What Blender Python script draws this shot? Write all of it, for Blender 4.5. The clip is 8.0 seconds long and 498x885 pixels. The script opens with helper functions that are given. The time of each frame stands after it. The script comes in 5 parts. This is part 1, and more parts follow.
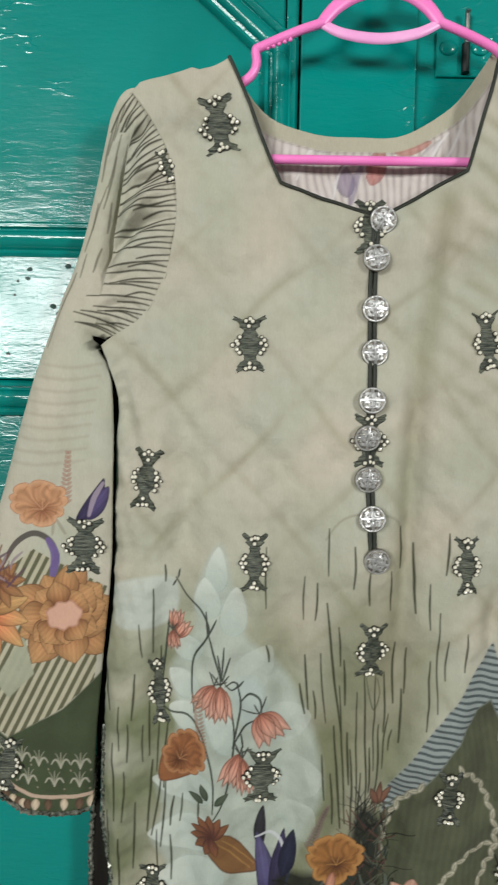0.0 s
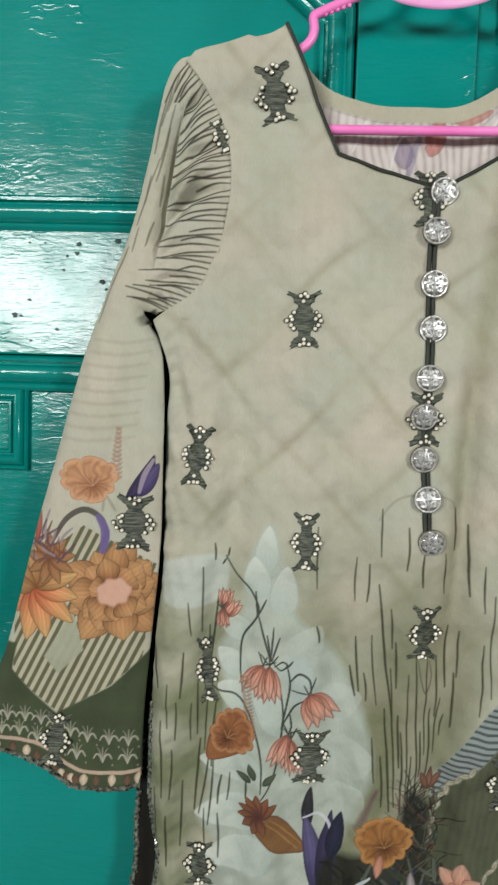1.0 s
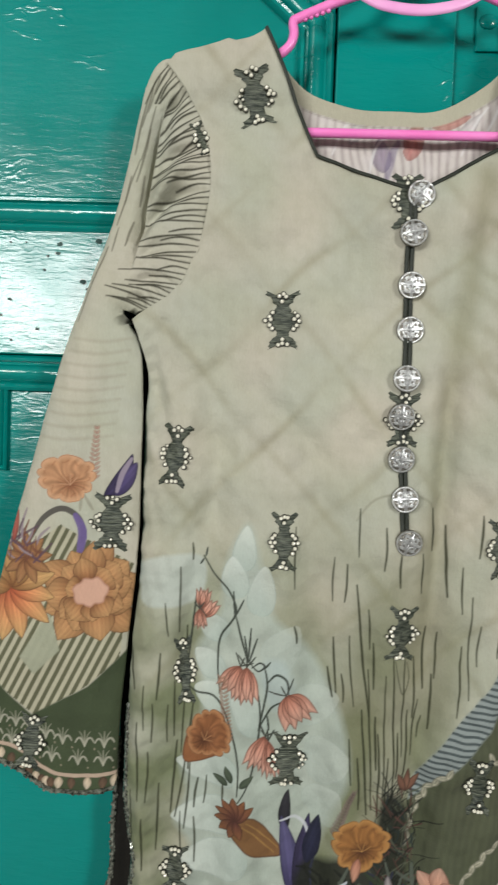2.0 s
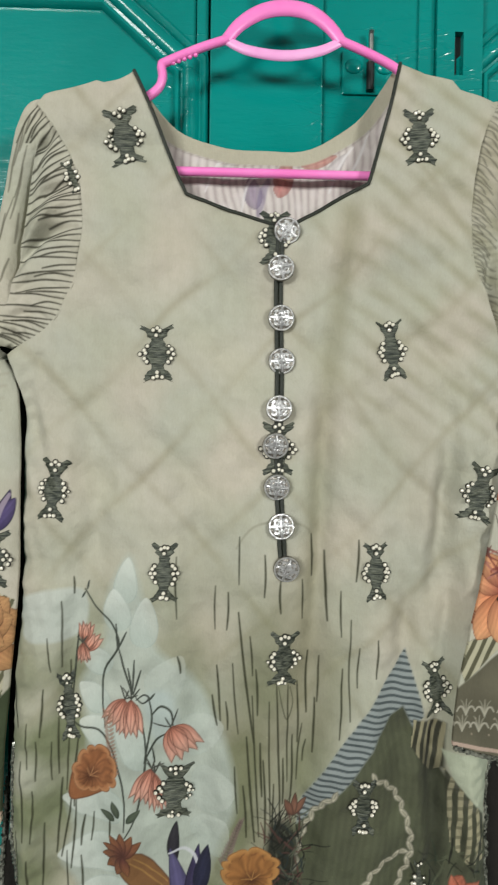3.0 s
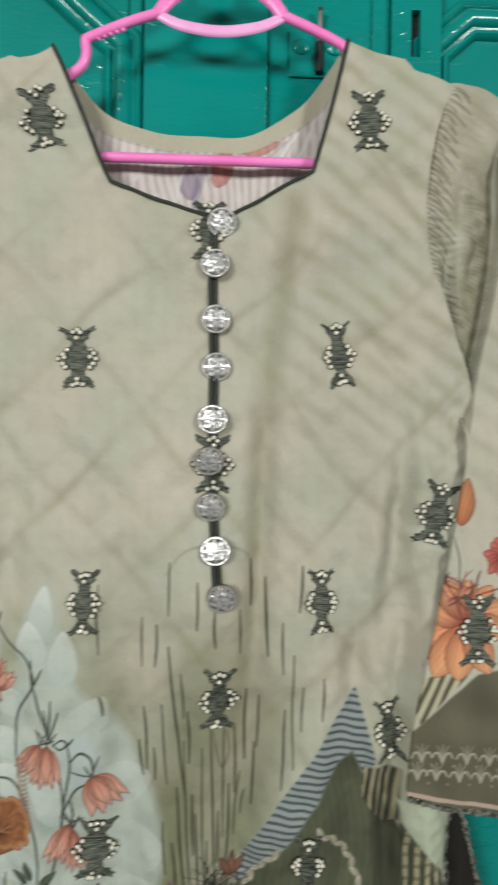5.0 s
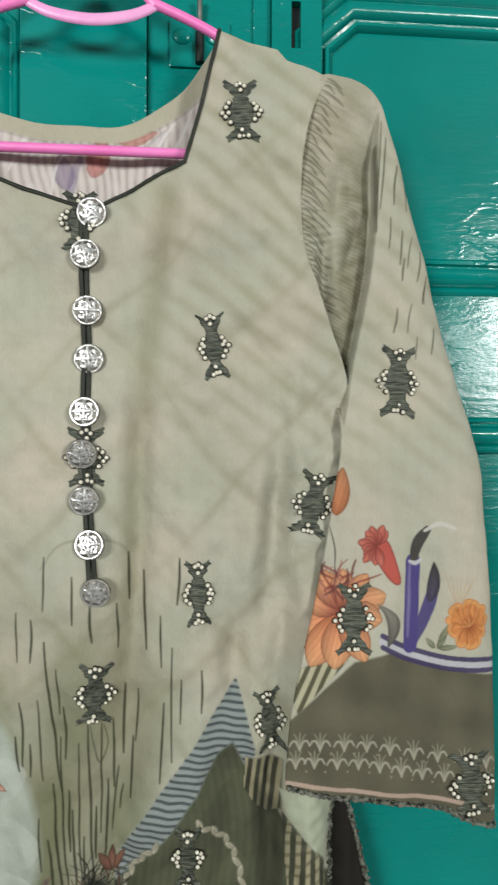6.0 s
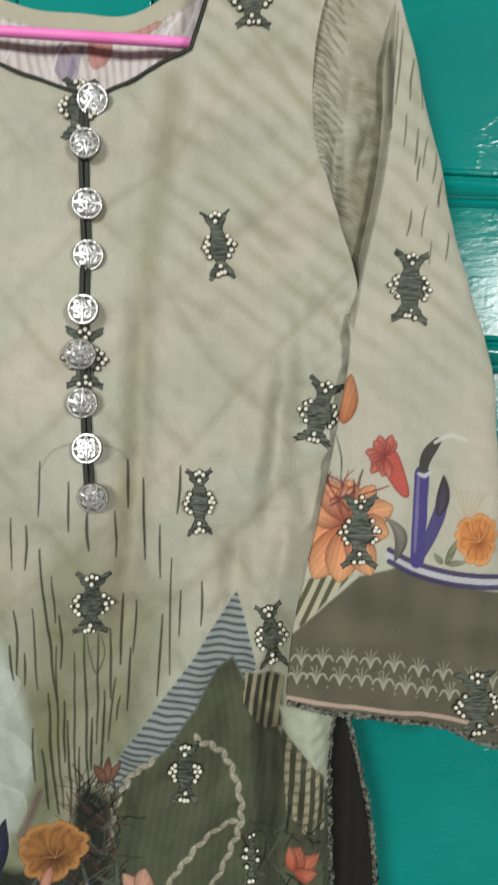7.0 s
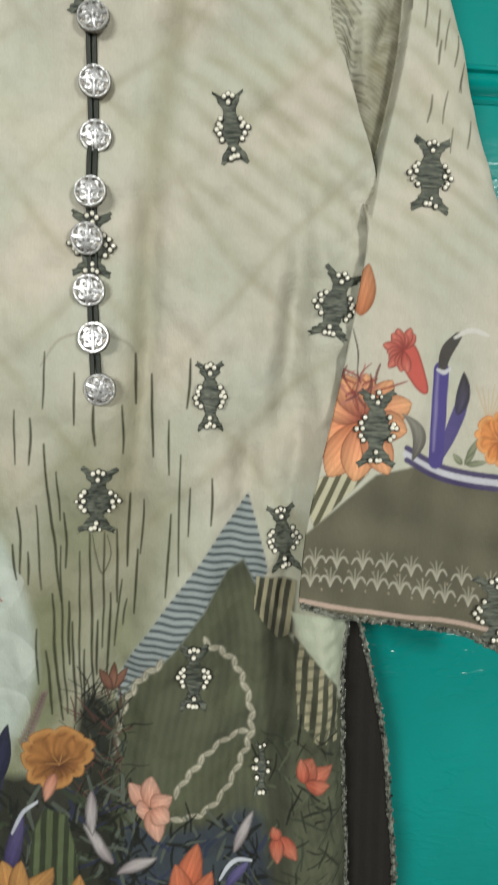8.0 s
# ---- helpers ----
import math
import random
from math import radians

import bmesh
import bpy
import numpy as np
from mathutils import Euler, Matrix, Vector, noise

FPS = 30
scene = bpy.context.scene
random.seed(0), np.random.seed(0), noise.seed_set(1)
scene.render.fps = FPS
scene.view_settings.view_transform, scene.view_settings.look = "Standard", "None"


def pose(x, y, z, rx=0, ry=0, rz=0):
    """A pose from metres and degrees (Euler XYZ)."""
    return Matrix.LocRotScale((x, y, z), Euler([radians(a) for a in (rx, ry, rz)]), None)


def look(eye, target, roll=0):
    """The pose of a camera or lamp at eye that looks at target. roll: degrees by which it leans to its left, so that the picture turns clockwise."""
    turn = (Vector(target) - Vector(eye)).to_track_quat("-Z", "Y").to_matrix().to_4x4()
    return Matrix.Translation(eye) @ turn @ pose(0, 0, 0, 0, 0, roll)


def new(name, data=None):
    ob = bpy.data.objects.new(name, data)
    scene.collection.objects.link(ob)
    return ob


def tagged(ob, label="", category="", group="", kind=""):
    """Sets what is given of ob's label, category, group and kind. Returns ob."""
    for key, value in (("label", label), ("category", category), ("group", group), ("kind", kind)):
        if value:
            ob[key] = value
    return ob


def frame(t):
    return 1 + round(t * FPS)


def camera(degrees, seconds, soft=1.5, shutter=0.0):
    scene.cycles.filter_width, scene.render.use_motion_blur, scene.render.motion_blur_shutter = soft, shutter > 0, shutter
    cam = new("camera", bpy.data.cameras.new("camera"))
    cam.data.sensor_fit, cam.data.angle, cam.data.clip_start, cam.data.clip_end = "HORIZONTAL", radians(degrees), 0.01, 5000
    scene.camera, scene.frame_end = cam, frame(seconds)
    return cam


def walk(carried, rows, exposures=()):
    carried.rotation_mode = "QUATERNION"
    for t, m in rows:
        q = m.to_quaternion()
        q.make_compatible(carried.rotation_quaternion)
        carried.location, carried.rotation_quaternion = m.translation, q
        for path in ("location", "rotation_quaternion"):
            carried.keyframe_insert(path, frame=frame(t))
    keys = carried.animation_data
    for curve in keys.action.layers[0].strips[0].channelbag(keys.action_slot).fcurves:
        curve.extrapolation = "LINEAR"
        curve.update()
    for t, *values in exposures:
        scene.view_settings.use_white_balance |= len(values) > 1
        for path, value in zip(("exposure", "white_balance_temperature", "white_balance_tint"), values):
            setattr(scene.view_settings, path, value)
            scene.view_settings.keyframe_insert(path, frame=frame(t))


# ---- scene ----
cam = camera(42.0, 8.0, 2.0, 0.6)
PATH = [
    (0, (-0.109, 0.092, 1.343), (-0.138, 2.09, 1.25), 1.3),
    (0.5, (-0.128, 0.095, 1.337), (-0.186, 2.091, 1.236), 1.2),
    (1, (-0.139, 0.1, 1.331), (-0.229, 2.094, 1.203), 1.8),
    (1.2, (-0.142, 0.1, 1.325), (-0.243, 2.094, 1.201), 1.7),
    (2.3, (-0.11, 0.099, 1.321), (-0.149, 2.097, 1.243), 2.0),
    (2.5, (-0.095, 0.096, 1.326), (-0.104, 2.095, 1.261), 1.5),
    (3, (-0.051, 0.091, 1.335), (0.01, 2.09, 1.3), 0.8),
    (3.5, (-0.046, 0.095, 1.337), (0.017, 2.094, 1.313), 0.4),
    (4, (-0.05, 0.12, 1.344), (-0.007, 2.119, 1.331), 0.9),
    (4.5, (-0.039, 0.142, 1.341), (-0.035, 2.142, 1.329), 0.9),
    (5, (0.003, 0.151, 1.339), (0.085, 2.149, 1.334), 0.9),
    (5.2, (0.022, 0.152, 1.339), (0.14, 2.148, 1.341), 1.0),
    (6.3, (0.094, 0.147, 1.329), (0.267, 2.139, 1.302), 0.4),
    (6.5, (0.089, 0.151, 1.309), (0.276, 2.142, 1.271), 1.0),
    (7, (0.088, 0.167, 1.27), (0.241, 2.16, 1.207), 1.1),
    (7.5, (0.085, 0.18, 1.232), (0.227, 2.173, 1.156), 1.4),
    (8, (0.082, 0.185, 1.188), (0.232, 2.178, 1.111), 1.4),
]
walk(cam, [(t, look(eye, target, roll)) for t, eye, target, roll in PATH], [(0, 0.05), (1.2, 0.05), (2.5, 0.1), (3.5, 0.12), (4.5, 0.04), (5, 0.06), (6.5, 0.08), (7.2, 0.15), (8, 0.3)])

# ---- world and light: two high windows in the wall behind the camera ----
world = bpy.data.worlds.new("world")
world.use_nodes = True
scene.world = world
world.node_tree.nodes["Background"].inputs[0].default_value = (0.75, 0.85, 1.0, 1)
world.node_tree.nodes["Background"].inputs[1].default_value = 0.6


def window_light(name, x, z, w, h, watts, colour):
    data = bpy.data.lights.new(name, "AREA")
    data.shape, data.size, data.size_y, data.energy, data.color = "RECTANGLE", w, h, watts, colour
    ob = new(name, data)
    ob.matrix_world = look((x, -3.02, z), (x, 1.0, z))
    return ob


window_light("window_light_1", -1.95, 2.03, 1.42, 0.76, 132, (0.975, 0.99, 0.965))
window_light("window_light_2", 2.52, 2.03, 0.74, 0.76, 112, (0.975, 0.99, 0.965))

# ---- materials ----


def srgb(r, g, b):
    out = []
    for c in (r, g, b):
        c = c / 255
        out.append(c / 12.92 if c <= 0.04045 else ((c + 0.055) / 1.055) ** 2.4)
    return tuple(out)


def mat_base(name, rough=0.5, metal=0.0):
    m = bpy.data.materials.new(name)
    m.use_nodes = True
    nt = m.node_tree
    b = nt.nodes["Principled BSDF"]
    b.inputs["Roughness"].default_value = rough
    b.inputs["Metallic"].default_value = metal
    return m, nt, b


def nd(nt, kind, **values):
    n = nt.nodes.new(kind)
    for k, v in values.items():
        n.inputs[k.replace("_", " ")].default_value = v
    return n


def ramp(nt, fac, stops):
    n = nt.nodes.new("ShaderNodeValToRGB")
    while len(n.color_ramp.elements) < len(stops):
        n.color_ramp.elements.new(0.5)
    for e, (p, c) in zip(n.color_ramp.elements, stops):
        e.position, e.color = p, (*c, 1) if len(c) == 3 else c
    nt.links.new(fac, n.inputs[0])
    return n.outputs[0]


def grey(v):
    return (v, v, v)


def noise_tex(nt, scale, detail=4, rough=0.55, stretch=None):
    tc = nt.nodes.new("ShaderNodeTexCoord")
    n = nd(nt, "ShaderNodeTexNoise", Scale=scale, Detail=detail, Roughness=rough)
    src = tc.outputs["Object"]
    if stretch:
        mp = nt.nodes.new("ShaderNodeMapping")
        mp.inputs["Scale"].default_value = stretch
        nt.links.new(src, mp.inputs[0])
        src = mp.outputs[0]
    nt.links.new(src, n.inputs["Vector"])
    return n.outputs["Fac"]


def bump(nt, b, height, dist, strength=1.0, after=None):
    n = nd(nt, "ShaderNodeBump", Strength=strength, Distance=dist)
    nt.links.new(height, n.inputs["Height"])
    if after:
        nt.links.new(after, n.inputs["Normal"])
    nt.links.new(n.outputs[0], b.inputs["Normal"])
    return n.outputs[0]


def simple(name, c1, c2, scale, rough=0.5, metal=0.0, bump_d=0.0, stretch=None):
    m, nt, b = mat_base(name, rough, metal)
    f = noise_tex(nt, scale, stretch=stretch)
    nt.links.new(ramp(nt, f, [(0.35, c1), (0.65, c2)]), b.inputs["Base Color"])
    if bump_d:
        bump(nt, b, f, bump_d)
    return m


def cloth_material(name):
    m, nt, b = mat_base(name, 0.8)
    a = nt.nodes.new("ShaderNodeAttribute")
    a.attribute_name = "print"
    big = ramp(nt, noise_tex(nt, 9, 3), [(0.3, grey(0.90)), (0.7, grey(1.0))])
    fine = ramp(nt, noise_tex(nt, 700, 2, stretch=(1, 1, 0.25)), [(0.3, grey(0.94)), (0.7, grey(1.0))])
    last = a.outputs["Color"]
    for f in (big, fine):
        mix = nt.nodes.new("ShaderNodeMix")
        mix.data_type, mix.blend_type = "RGBA", "MULTIPLY"
        mix.inputs[0].default_value = 1
        nt.links.new(last, mix.inputs[6])
        nt.links.new(f, mix.inputs[7])
        last = mix.outputs[2]
    nt.links.new(last, b.inputs["Base Color"])
    b.inputs["Sheen Weight"].default_value = 0.05
    b.inputs["Specular IOR Level"].default_value = 0.25
    n1 = bump(nt, b, noise_tex(nt, 24, 5, 0.6), 0.0075, 0.55)
    bump(nt, b, noise_tex(nt, 900, 1, stretch=(1, 1, 0.3)), 0.0004, 0.5, n1)
    return m


def paint_material(name):
    """Old glossy enamel, brushed on thick over uneven wood, wrinkled in places."""
    m, nt, b = mat_base(name, 0.2)
    f = noise_tex(nt, 5, 5)
    nt.links.new(ramp(nt, f, [(0.3, srgb(0, 114, 107)), (0.7, srgb(2, 130, 123))]), b.inputs["Base Color"])
    nt.links.new(ramp(nt, noise_tex(nt, 14, 4), [(0.35, grey(0.12)), (0.7, grey(0.24))]), b.inputs["Roughness"])
    b.inputs["Specular IOR Level"].default_value = 0.38
    n1 = bump(nt, b, noise_tex(nt, 17, 4, 0.5, (0.7, 1, 2.2)), 0.0008, 0.5)
    # thin curled wrinkles, only where the coat is thick
    ridge = ramp(nt, noise_tex(nt, 26, 3, 0.55, (0.6, 1, 1.5)), [(0.465, grey(0)), (0.5, grey(1)), (0.535, grey(0))])
    where = ramp(nt, noise_tex(nt, 7, 2), [(0.46, grey(0)), (0.62, grey(1))])
    mix = nt.nodes.new("ShaderNodeMath")
    mix.operation = "MULTIPLY"
    nt.links.new(ridge, mix.inputs[0])
    nt.links.new(where, mix.inputs[1])
    n2 = bump(nt, b, mix.outputs[0], 0.0008, 0.55, n1)
    n3 = bump(nt, b, noise_tex(nt, 62, 4, 0.6, (0.5, 1, 2.2)), 0.0008, 0.55, n2)
    bump(nt, b, noise_tex(nt, 230, 2, 0.5, (1, 1, 1.6)), 0.00016, 0.5, n3)
    return m


CLOTH = cloth_material("printed_cotton")
PAINT = paint_material("green_enamel")
PLASTER = simple("plaster", srgb(118, 116, 110), srgb(134, 131, 124), 6, 0.9, 0, 0.002)
FLOOR = simple("cement_floor", srgb(96, 92, 86), srgb(118, 113, 106), 8, 0.6, 0, 0.002)
PINK = simple("pink_plastic", srgb(240, 122, 194), srgb(246, 140, 206), 20, 0.35)
PINK.node_tree.nodes["Principled BSDF"].inputs["Subsurface Weight"].default_value = 0.15
PINK.node_tree.nodes["Principled BSDF"].inputs["Subsurface Radius"].default_value = (0.004, 0.002, 0.003)
PALE_PINK = simple("pale_pink_plastic", srgb(232, 150, 208), srgb(240, 172, 220), 24, 0.35)
SILVER = simple("stamped_silver", grey(0.50), grey(0.80), 300, 0.28, 0.8, 0.0006)
TARNISH = simple("tarnished_recess", srgb(76, 73, 66), srgb(156, 152, 144), 420, 0.35, 0.7, 0.0012)
PIPING = simple("dark_green_piping", srgb(22, 28, 20), srgb(38, 43, 32), 500, 0.6, 0, 0.0005)
THREAD = simple("embroidery_thread", srgb(30, 39, 31), srgb(104, 108, 94), 240, 0.5, 0.15, 0.0016, (0.35, 1, 2.2))
nt = THREAD.node_tree
rows = nt.nodes.new("ShaderNodeTexWave")
rows.bands_direction = "Z"
rows.inputs["Scale"].default_value, rows.inputs["Distortion"].default_value, rows.inputs["Detail"].default_value = 190, 4.0, 2
tc = nt.nodes.new("ShaderNodeTexCoord")
nt.links.new(tc.outputs["Object"], rows.inputs["Vector"])
mix = nt.nodes.new("ShaderNodeMix")
mix.data_type, mix.blend_type = "RGBA", "MULTIPLY"
mix.inputs[0].default_value = 0.5
bsdf = nt.nodes["Principled BSDF"]
nt.links.new(bsdf.inputs["Base Color"].links[0].from_socket, mix.inputs[6])
nt.links.new(ramp(nt, rows.outputs["Fac"], [(0.25, grey(0.4)), (0.7, grey(1.0))]), mix.inputs[7])
nt.links.new(mix.outputs[2], bsdf.inputs["Base Color"])
STONE = simple("glass_stone", srgb(186, 182, 164), srgb(226, 222, 206), 300, 0.1)
STONE.node_tree.nodes["Principled BSDF"].inputs["Coat Weight"].default_value = 0.6
RIM = simple("stone_setting", srgb(34, 36, 30), srgb(58, 58, 48), 300, 0.5)
BEAD = simple("trim_bead", srgb(28, 34, 28), srgb(142, 144, 132), 240, 0.2, 0.35)
CHIP = simple("chipped_paint", srgb(30, 62, 58), srgb(64, 92, 86), 90, 0.8)
IRON = simple("dark_iron", srgb(22, 30, 30), srgb(38, 46, 44), 60, 0.5, 0.4)
BARE = simple("worn_bright_steel", srgb(150, 160, 158), srgb(190, 196, 192), 80, 0.3, 0.9)

# ---- helpers of this scene ----


def mesh_ob(name, bm, material, smooth=True):
    me = bpy.data.meshes.new(name)
    bmesh.ops.recalc_face_normals(bm, faces=bm.faces)
    bm.to_mesh(me)
    bm.free()
    me.materials.append(material)
    if smooth:
        me.polygons.foreach_set("use_smooth", [True] * len(me.polygons))
        me.set_sharp_from_angle(angle=radians(40))
    return new(name, me)


def part(name, bm, material, parent, label=""):
    ob = mesh_ob(name, bm, material)
    ob.parent = parent
    return tagged(ob, label)


def thing(name, at, label, category, group="", kind=""):
    ob = new(name)
    ob.location = at
    bpy.context.view_layer.update()
    return tagged(ob, label, category, group, kind)


def adopt(ob, parent):
    ob.parent = parent
    ob.matrix_parent_inverse = Matrix.Translation(parent.location).inverted()
    return ob


def box_bm(x0, x1, y0, y1, z0, z1, bevel=0.0, bm=None):
    mine = bmesh.new()
    bmesh.ops.create_cube(mine, size=1, matrix=Matrix.Translation(((x0 + x1) / 2, (y0 + y1) / 2, (z0 + z1) / 2)) @ Matrix.Diagonal((x1 - x0, y1 - y0, z1 - z0, 1)))
    if bevel:
        bmesh.ops.bevel(mine, geom=list(mine.edges), offset=bevel, segments=2, affect="EDGES", profile=0.6)
    if bm is None:
        return mine
    me = bpy.data.meshes.new("tmp")
    mine.to_mesh(me)
    mine.free()
    bm.from_mesh(me)
    bpy.data.meshes.remove(me)
    return bm


def smooth_line(pts, n=6, closed=False):
    """A Catmull-Rom curve through the points."""
    p = [np.array(q, float) for q in pts]
    out = []
    m = len(p)
    for i in range(m if closed else m - 1):
        a, b, c, d = (p[(i + k) % m] if closed else p[min(max(i + k, 0), m - 1)] for k in (-1, 0, 1, 2))
        for j in range(n):
            t = j / n
            out.append(0.5 * (2 * b + (c - a) * t + (2 * a - 5 * b + 4 * c - d) * t * t + (3 * b - a - 3 * c + d) * t ** 3))
    if not closed:
        out.append(p[-1])
    return np.array(out)


def tube_bm(path, radius, sides=8, bm=None, flat=1.0, taper=None):
    """A round cord along 3D points; flat squeezes it in y."""
    bm = bm or bmesh.new()
    path = [Vector(p) for p in path]
    rings = []
    for i, p in enumerate(path):
        d = (path[min(i + 1, len(path) - 1)] - path[max(i - 1, 0)]).normalized()
        side = d.cross(Vector((0, 1, 0)))
        side = side.normalized() if side.length > 1e-4 else Vector((1, 0, 0))
        up = side.cross(d).normalized()
        r = radius * (taper[i] if taper else 1)
        rings.append([bm.verts.new(p + side * math.cos(a) * r + up * math.sin(a) * r * flat) for a in (2 * math.pi * k / sides for k in range(sides))])
    for a, b in zip(rings, rings[1:]):
        for k in range(sides):
            bm.faces.new((a[k], a[(k + 1) % sides], b[(k + 1) % sides], b[k]))
    bm.faces.new(rings[0][::-1])
    bm.faces.new(rings[-1])
    return bm


def sweep_bm(path, profile, y0, bm=None, closed=False):
    """A moulding: profile of (across, out of the door) along points (x, z), mitred at the corners."""
    bm = bm or bmesh.new()
    n = len(path)
    pts = [Vector((p[0], p[1])) for p in path]
    rings = []
    for i in range(n):
        if closed:
            a, b = pts[i] - pts[i - 1], pts[(i + 1) % n] - pts[i]
        else:
            a = pts[i] - pts[i - 1] if i else pts[1] - pts[0]
            b = pts[i + 1] - pts[i] if i < n - 1 else a
        na, nb = (Vector((-v.y, v.x)).normalized() for v in (a, b))
        m = (na + nb).normalized()
        m = m / max(m.dot(na), 0.3)
        rings.append([bm.verts.new((pts[i].x + m.x * u, y0 - h, pts[i].y + m.y * u)) for u, h in profile])
    for i in range(n if closed else n - 1):
        a, b = rings[i], rings[(i + 1) % n]
        for k in range(len(profile) - 1):
            bm.faces.new((a[k], a[k + 1], b[k + 1], b[k]))
    return bm


def dist_line(x, z, line):
    """Distance from arrays x, z to a polyline, and the place along it, 0 to 1."""
    best = np.full(x.shape, 1e9)
    along = np.zeros(x.shape)
    seg = np.sqrt(((line[1:] - line[:-1]) ** 2).sum(1))
    total, run = seg.sum(), 0.0
    for a, b, s in zip(line[:-1], line[1:], seg):
        dx, dz = b - a
        t = np.clip(((x - a[0]) * dx + (z - a[1]) * dz) / max(s * s, 1e-12), 0, 1)
        d = np.hypot(x - a[0] - t * dx, z - a[1] - t * dz)
        near = d < best
        best = np.where(near, d, best)
        along = np.where(near, (run + t * s) / total, along)
        run += s
    return best, along


def inside(x, z, poly):
    odd = np.zeros(x.shape, bool)
    for (ax, az), (bx, bz) in zip(poly, np.roll(poly, -1, 0)):
        if az != bz:
            odd ^= ((az > z) != (bz > z)) & (x < (bx - ax) * (z - az) / (bz - az) + ax)
    return odd


def ripple(x, z, seed, scale, n=7, stretch=1.0):
    """Soft unevenness between about -1 and 1."""
    rng = np.random.RandomState(seed)
    out = np.zeros_like(x)
    for _ in range(n):
        a = rng.uniform(0, math.pi)
        k = rng.uniform(0.6, 1.7) * 2 * math.pi / scale
        out += np.sin(k * (x * math.cos(a) + z * math.sin(a) * stretch) + rng.uniform(0, 6.3))
    return out / math.sqrt(n) / 1.3


def ink(c):
    """A dye colour as it takes on unbleached cotton: a little greyed."""
    c = np.array(srgb(*c))
    return (c + (c @ np.array((0.25, 0.6, 0.15)) - c) * 0.13) * 0.86


class Dye:
    """The print of one panel: paints colours over the panel's grid."""

    def __init__(self, x, z, colour):
        self.x, self.z = x, z
        self.c = np.empty((*x.shape, 3))
        self.c[:] = srgb(*colour)

    def cut(self, pts, pad):
        x, z = self.x[0], self.z[:, 0]
        i0, i1 = np.searchsorted(x, pts[:, 0].min() - pad), np.searchsorted(x, pts[:, 0].max() + pad)
        j0, j1 = np.searchsorted(z, pts[:, 1].min() - pad), np.searchsorted(z, pts[:, 1].max() + pad)
        return slice(j0, j1), slice(i0, i1)

    def put(self, s, a, colour):
        colour = np.array(colour)
        self.c[s] += (colour - self.c[s]) * np.clip(a, 0, 1)[..., None]

    def line(self, pts, width, colour, alpha=1.0, curve=True, taper=True, soft=0.0006):
        pts = smooth_line(pts, 5) if curve and len(pts) > 2 else np.array(pts, float)
        s = self.cut(pts, width * 2 + soft * 3)
        x, z = self.x[s], self.z[s]
        if not x.size:
            return
        d, t = dist_line(x, z, pts)
        w = width / 2 * (0.55 + 0.45 * np.sin(np.pi * np.clip(t * 0.9 + 0.05, 0, 1)) if taper else 1)
        self.put(s, alpha * np.clip((w - d) / soft + 0.5, 0, 1), ink(colour))

    def area(self, pts, colour, alpha=1.0, soft=0.001, curve=True, edge=None, tone=None):
        pts = smooth_line(pts, 5, True) if curve else np.array(pts, float)
        s = self.cut(pts, soft * 3)
        x, z = self.x[s], self.z[s]
        if not x.size:
            return s, None
        d, _ = dist_line(x, z, np.vstack([pts, pts[:1]]))
        d = np.where(inside(x, z, pts), d, -d)
        m = np.clip(d / soft + 0.5, 0, 1)
        col = ink(colour)
        if tone is not None:
            col = col * tone(x, z)[..., None]
        self.put(s, alpha * m, col)
        if edge:
            self.put(s, alpha * np.clip(1 - np.abs(d - 0.0006) / 0.0011, 0, 1) * 0.8, ink(edge))
        return s, m

    def petal(self, base, tip, width, colour, tipc, edge=None, vein=None, alpha=1.0, bend=0.0, full=0.8, blunt=0.75, flat=False):
        base, tip = np.array(base, float), np.array(tip, float)
        v = tip - base
        ln = np.hypot(*v)
        v = v / ln
        s = self.cut(np.array([base, tip]), width + abs(bend) + 0.002)
        x, z = self.x[s] - base[0], self.z[s] - base[1]
        if not x.size:
            return
        t = (x * v[0] + z * v[1]) / ln
        q = -x * v[1] + z * v[0] - bend * 4 * t * (1 - t)
        tc = np.clip(t, 0, 1)
        w = width / 2 * np.sin(np.pi * tc ** full) ** blunt
        d = w - np.abs(q)
        m = np.clip(d / 0.0007 + 0.5, 0, 1) * (t > 0) * (t < 1)
        c0, c1 = ink(colour), ink(tipc)
        col = c0 + (c1 - c0) * tc[..., None] ** 1.2
        if not flat:
            col = col * (0.62 + 0.56 * np.clip(d / (width / 2), 0, 1))[..., None] * (0.95 + 0.07 * np.sin(q * 1500 + 9 * t))[..., None]
        self.put(s, alpha * m, col)
        if edge:
            self.put(s, alpha * m * np.clip(1 - np.abs(d - 0.0004) / 0.0009, 0, 1) * 0.75, ink(edge))
        if vein:
            for o in (-0.3, 0, 0.3):
                self.put(s, alpha * m * np.clip(1 - np.abs(q - o * w) / 0.0006, 0, 1) * (t < 0.85) * 0.28, ink(vein))

    def stripes(self, pts, colour, gap, thick, angle, alpha=1.0, wave=0.0, soft=0.0007):
        pts = np.array(pts, float)
        s = self.cut(pts, 0.001)
        x, z = self.x[s], self.z[s]
        a = radians(angle)
        q = -x * math.sin(a) + z * math.cos(a) + wave * np.sin((x * math.cos(a) + z * math.sin(a)) * 260)
        d = np.abs((q / gap) % 1 - 0.5) * gap
        self.put(s, alpha * inside(x, z, pts) * np.clip((thick / 2 - d) / soft + 0.5, 0, 1), srgb(*colour))

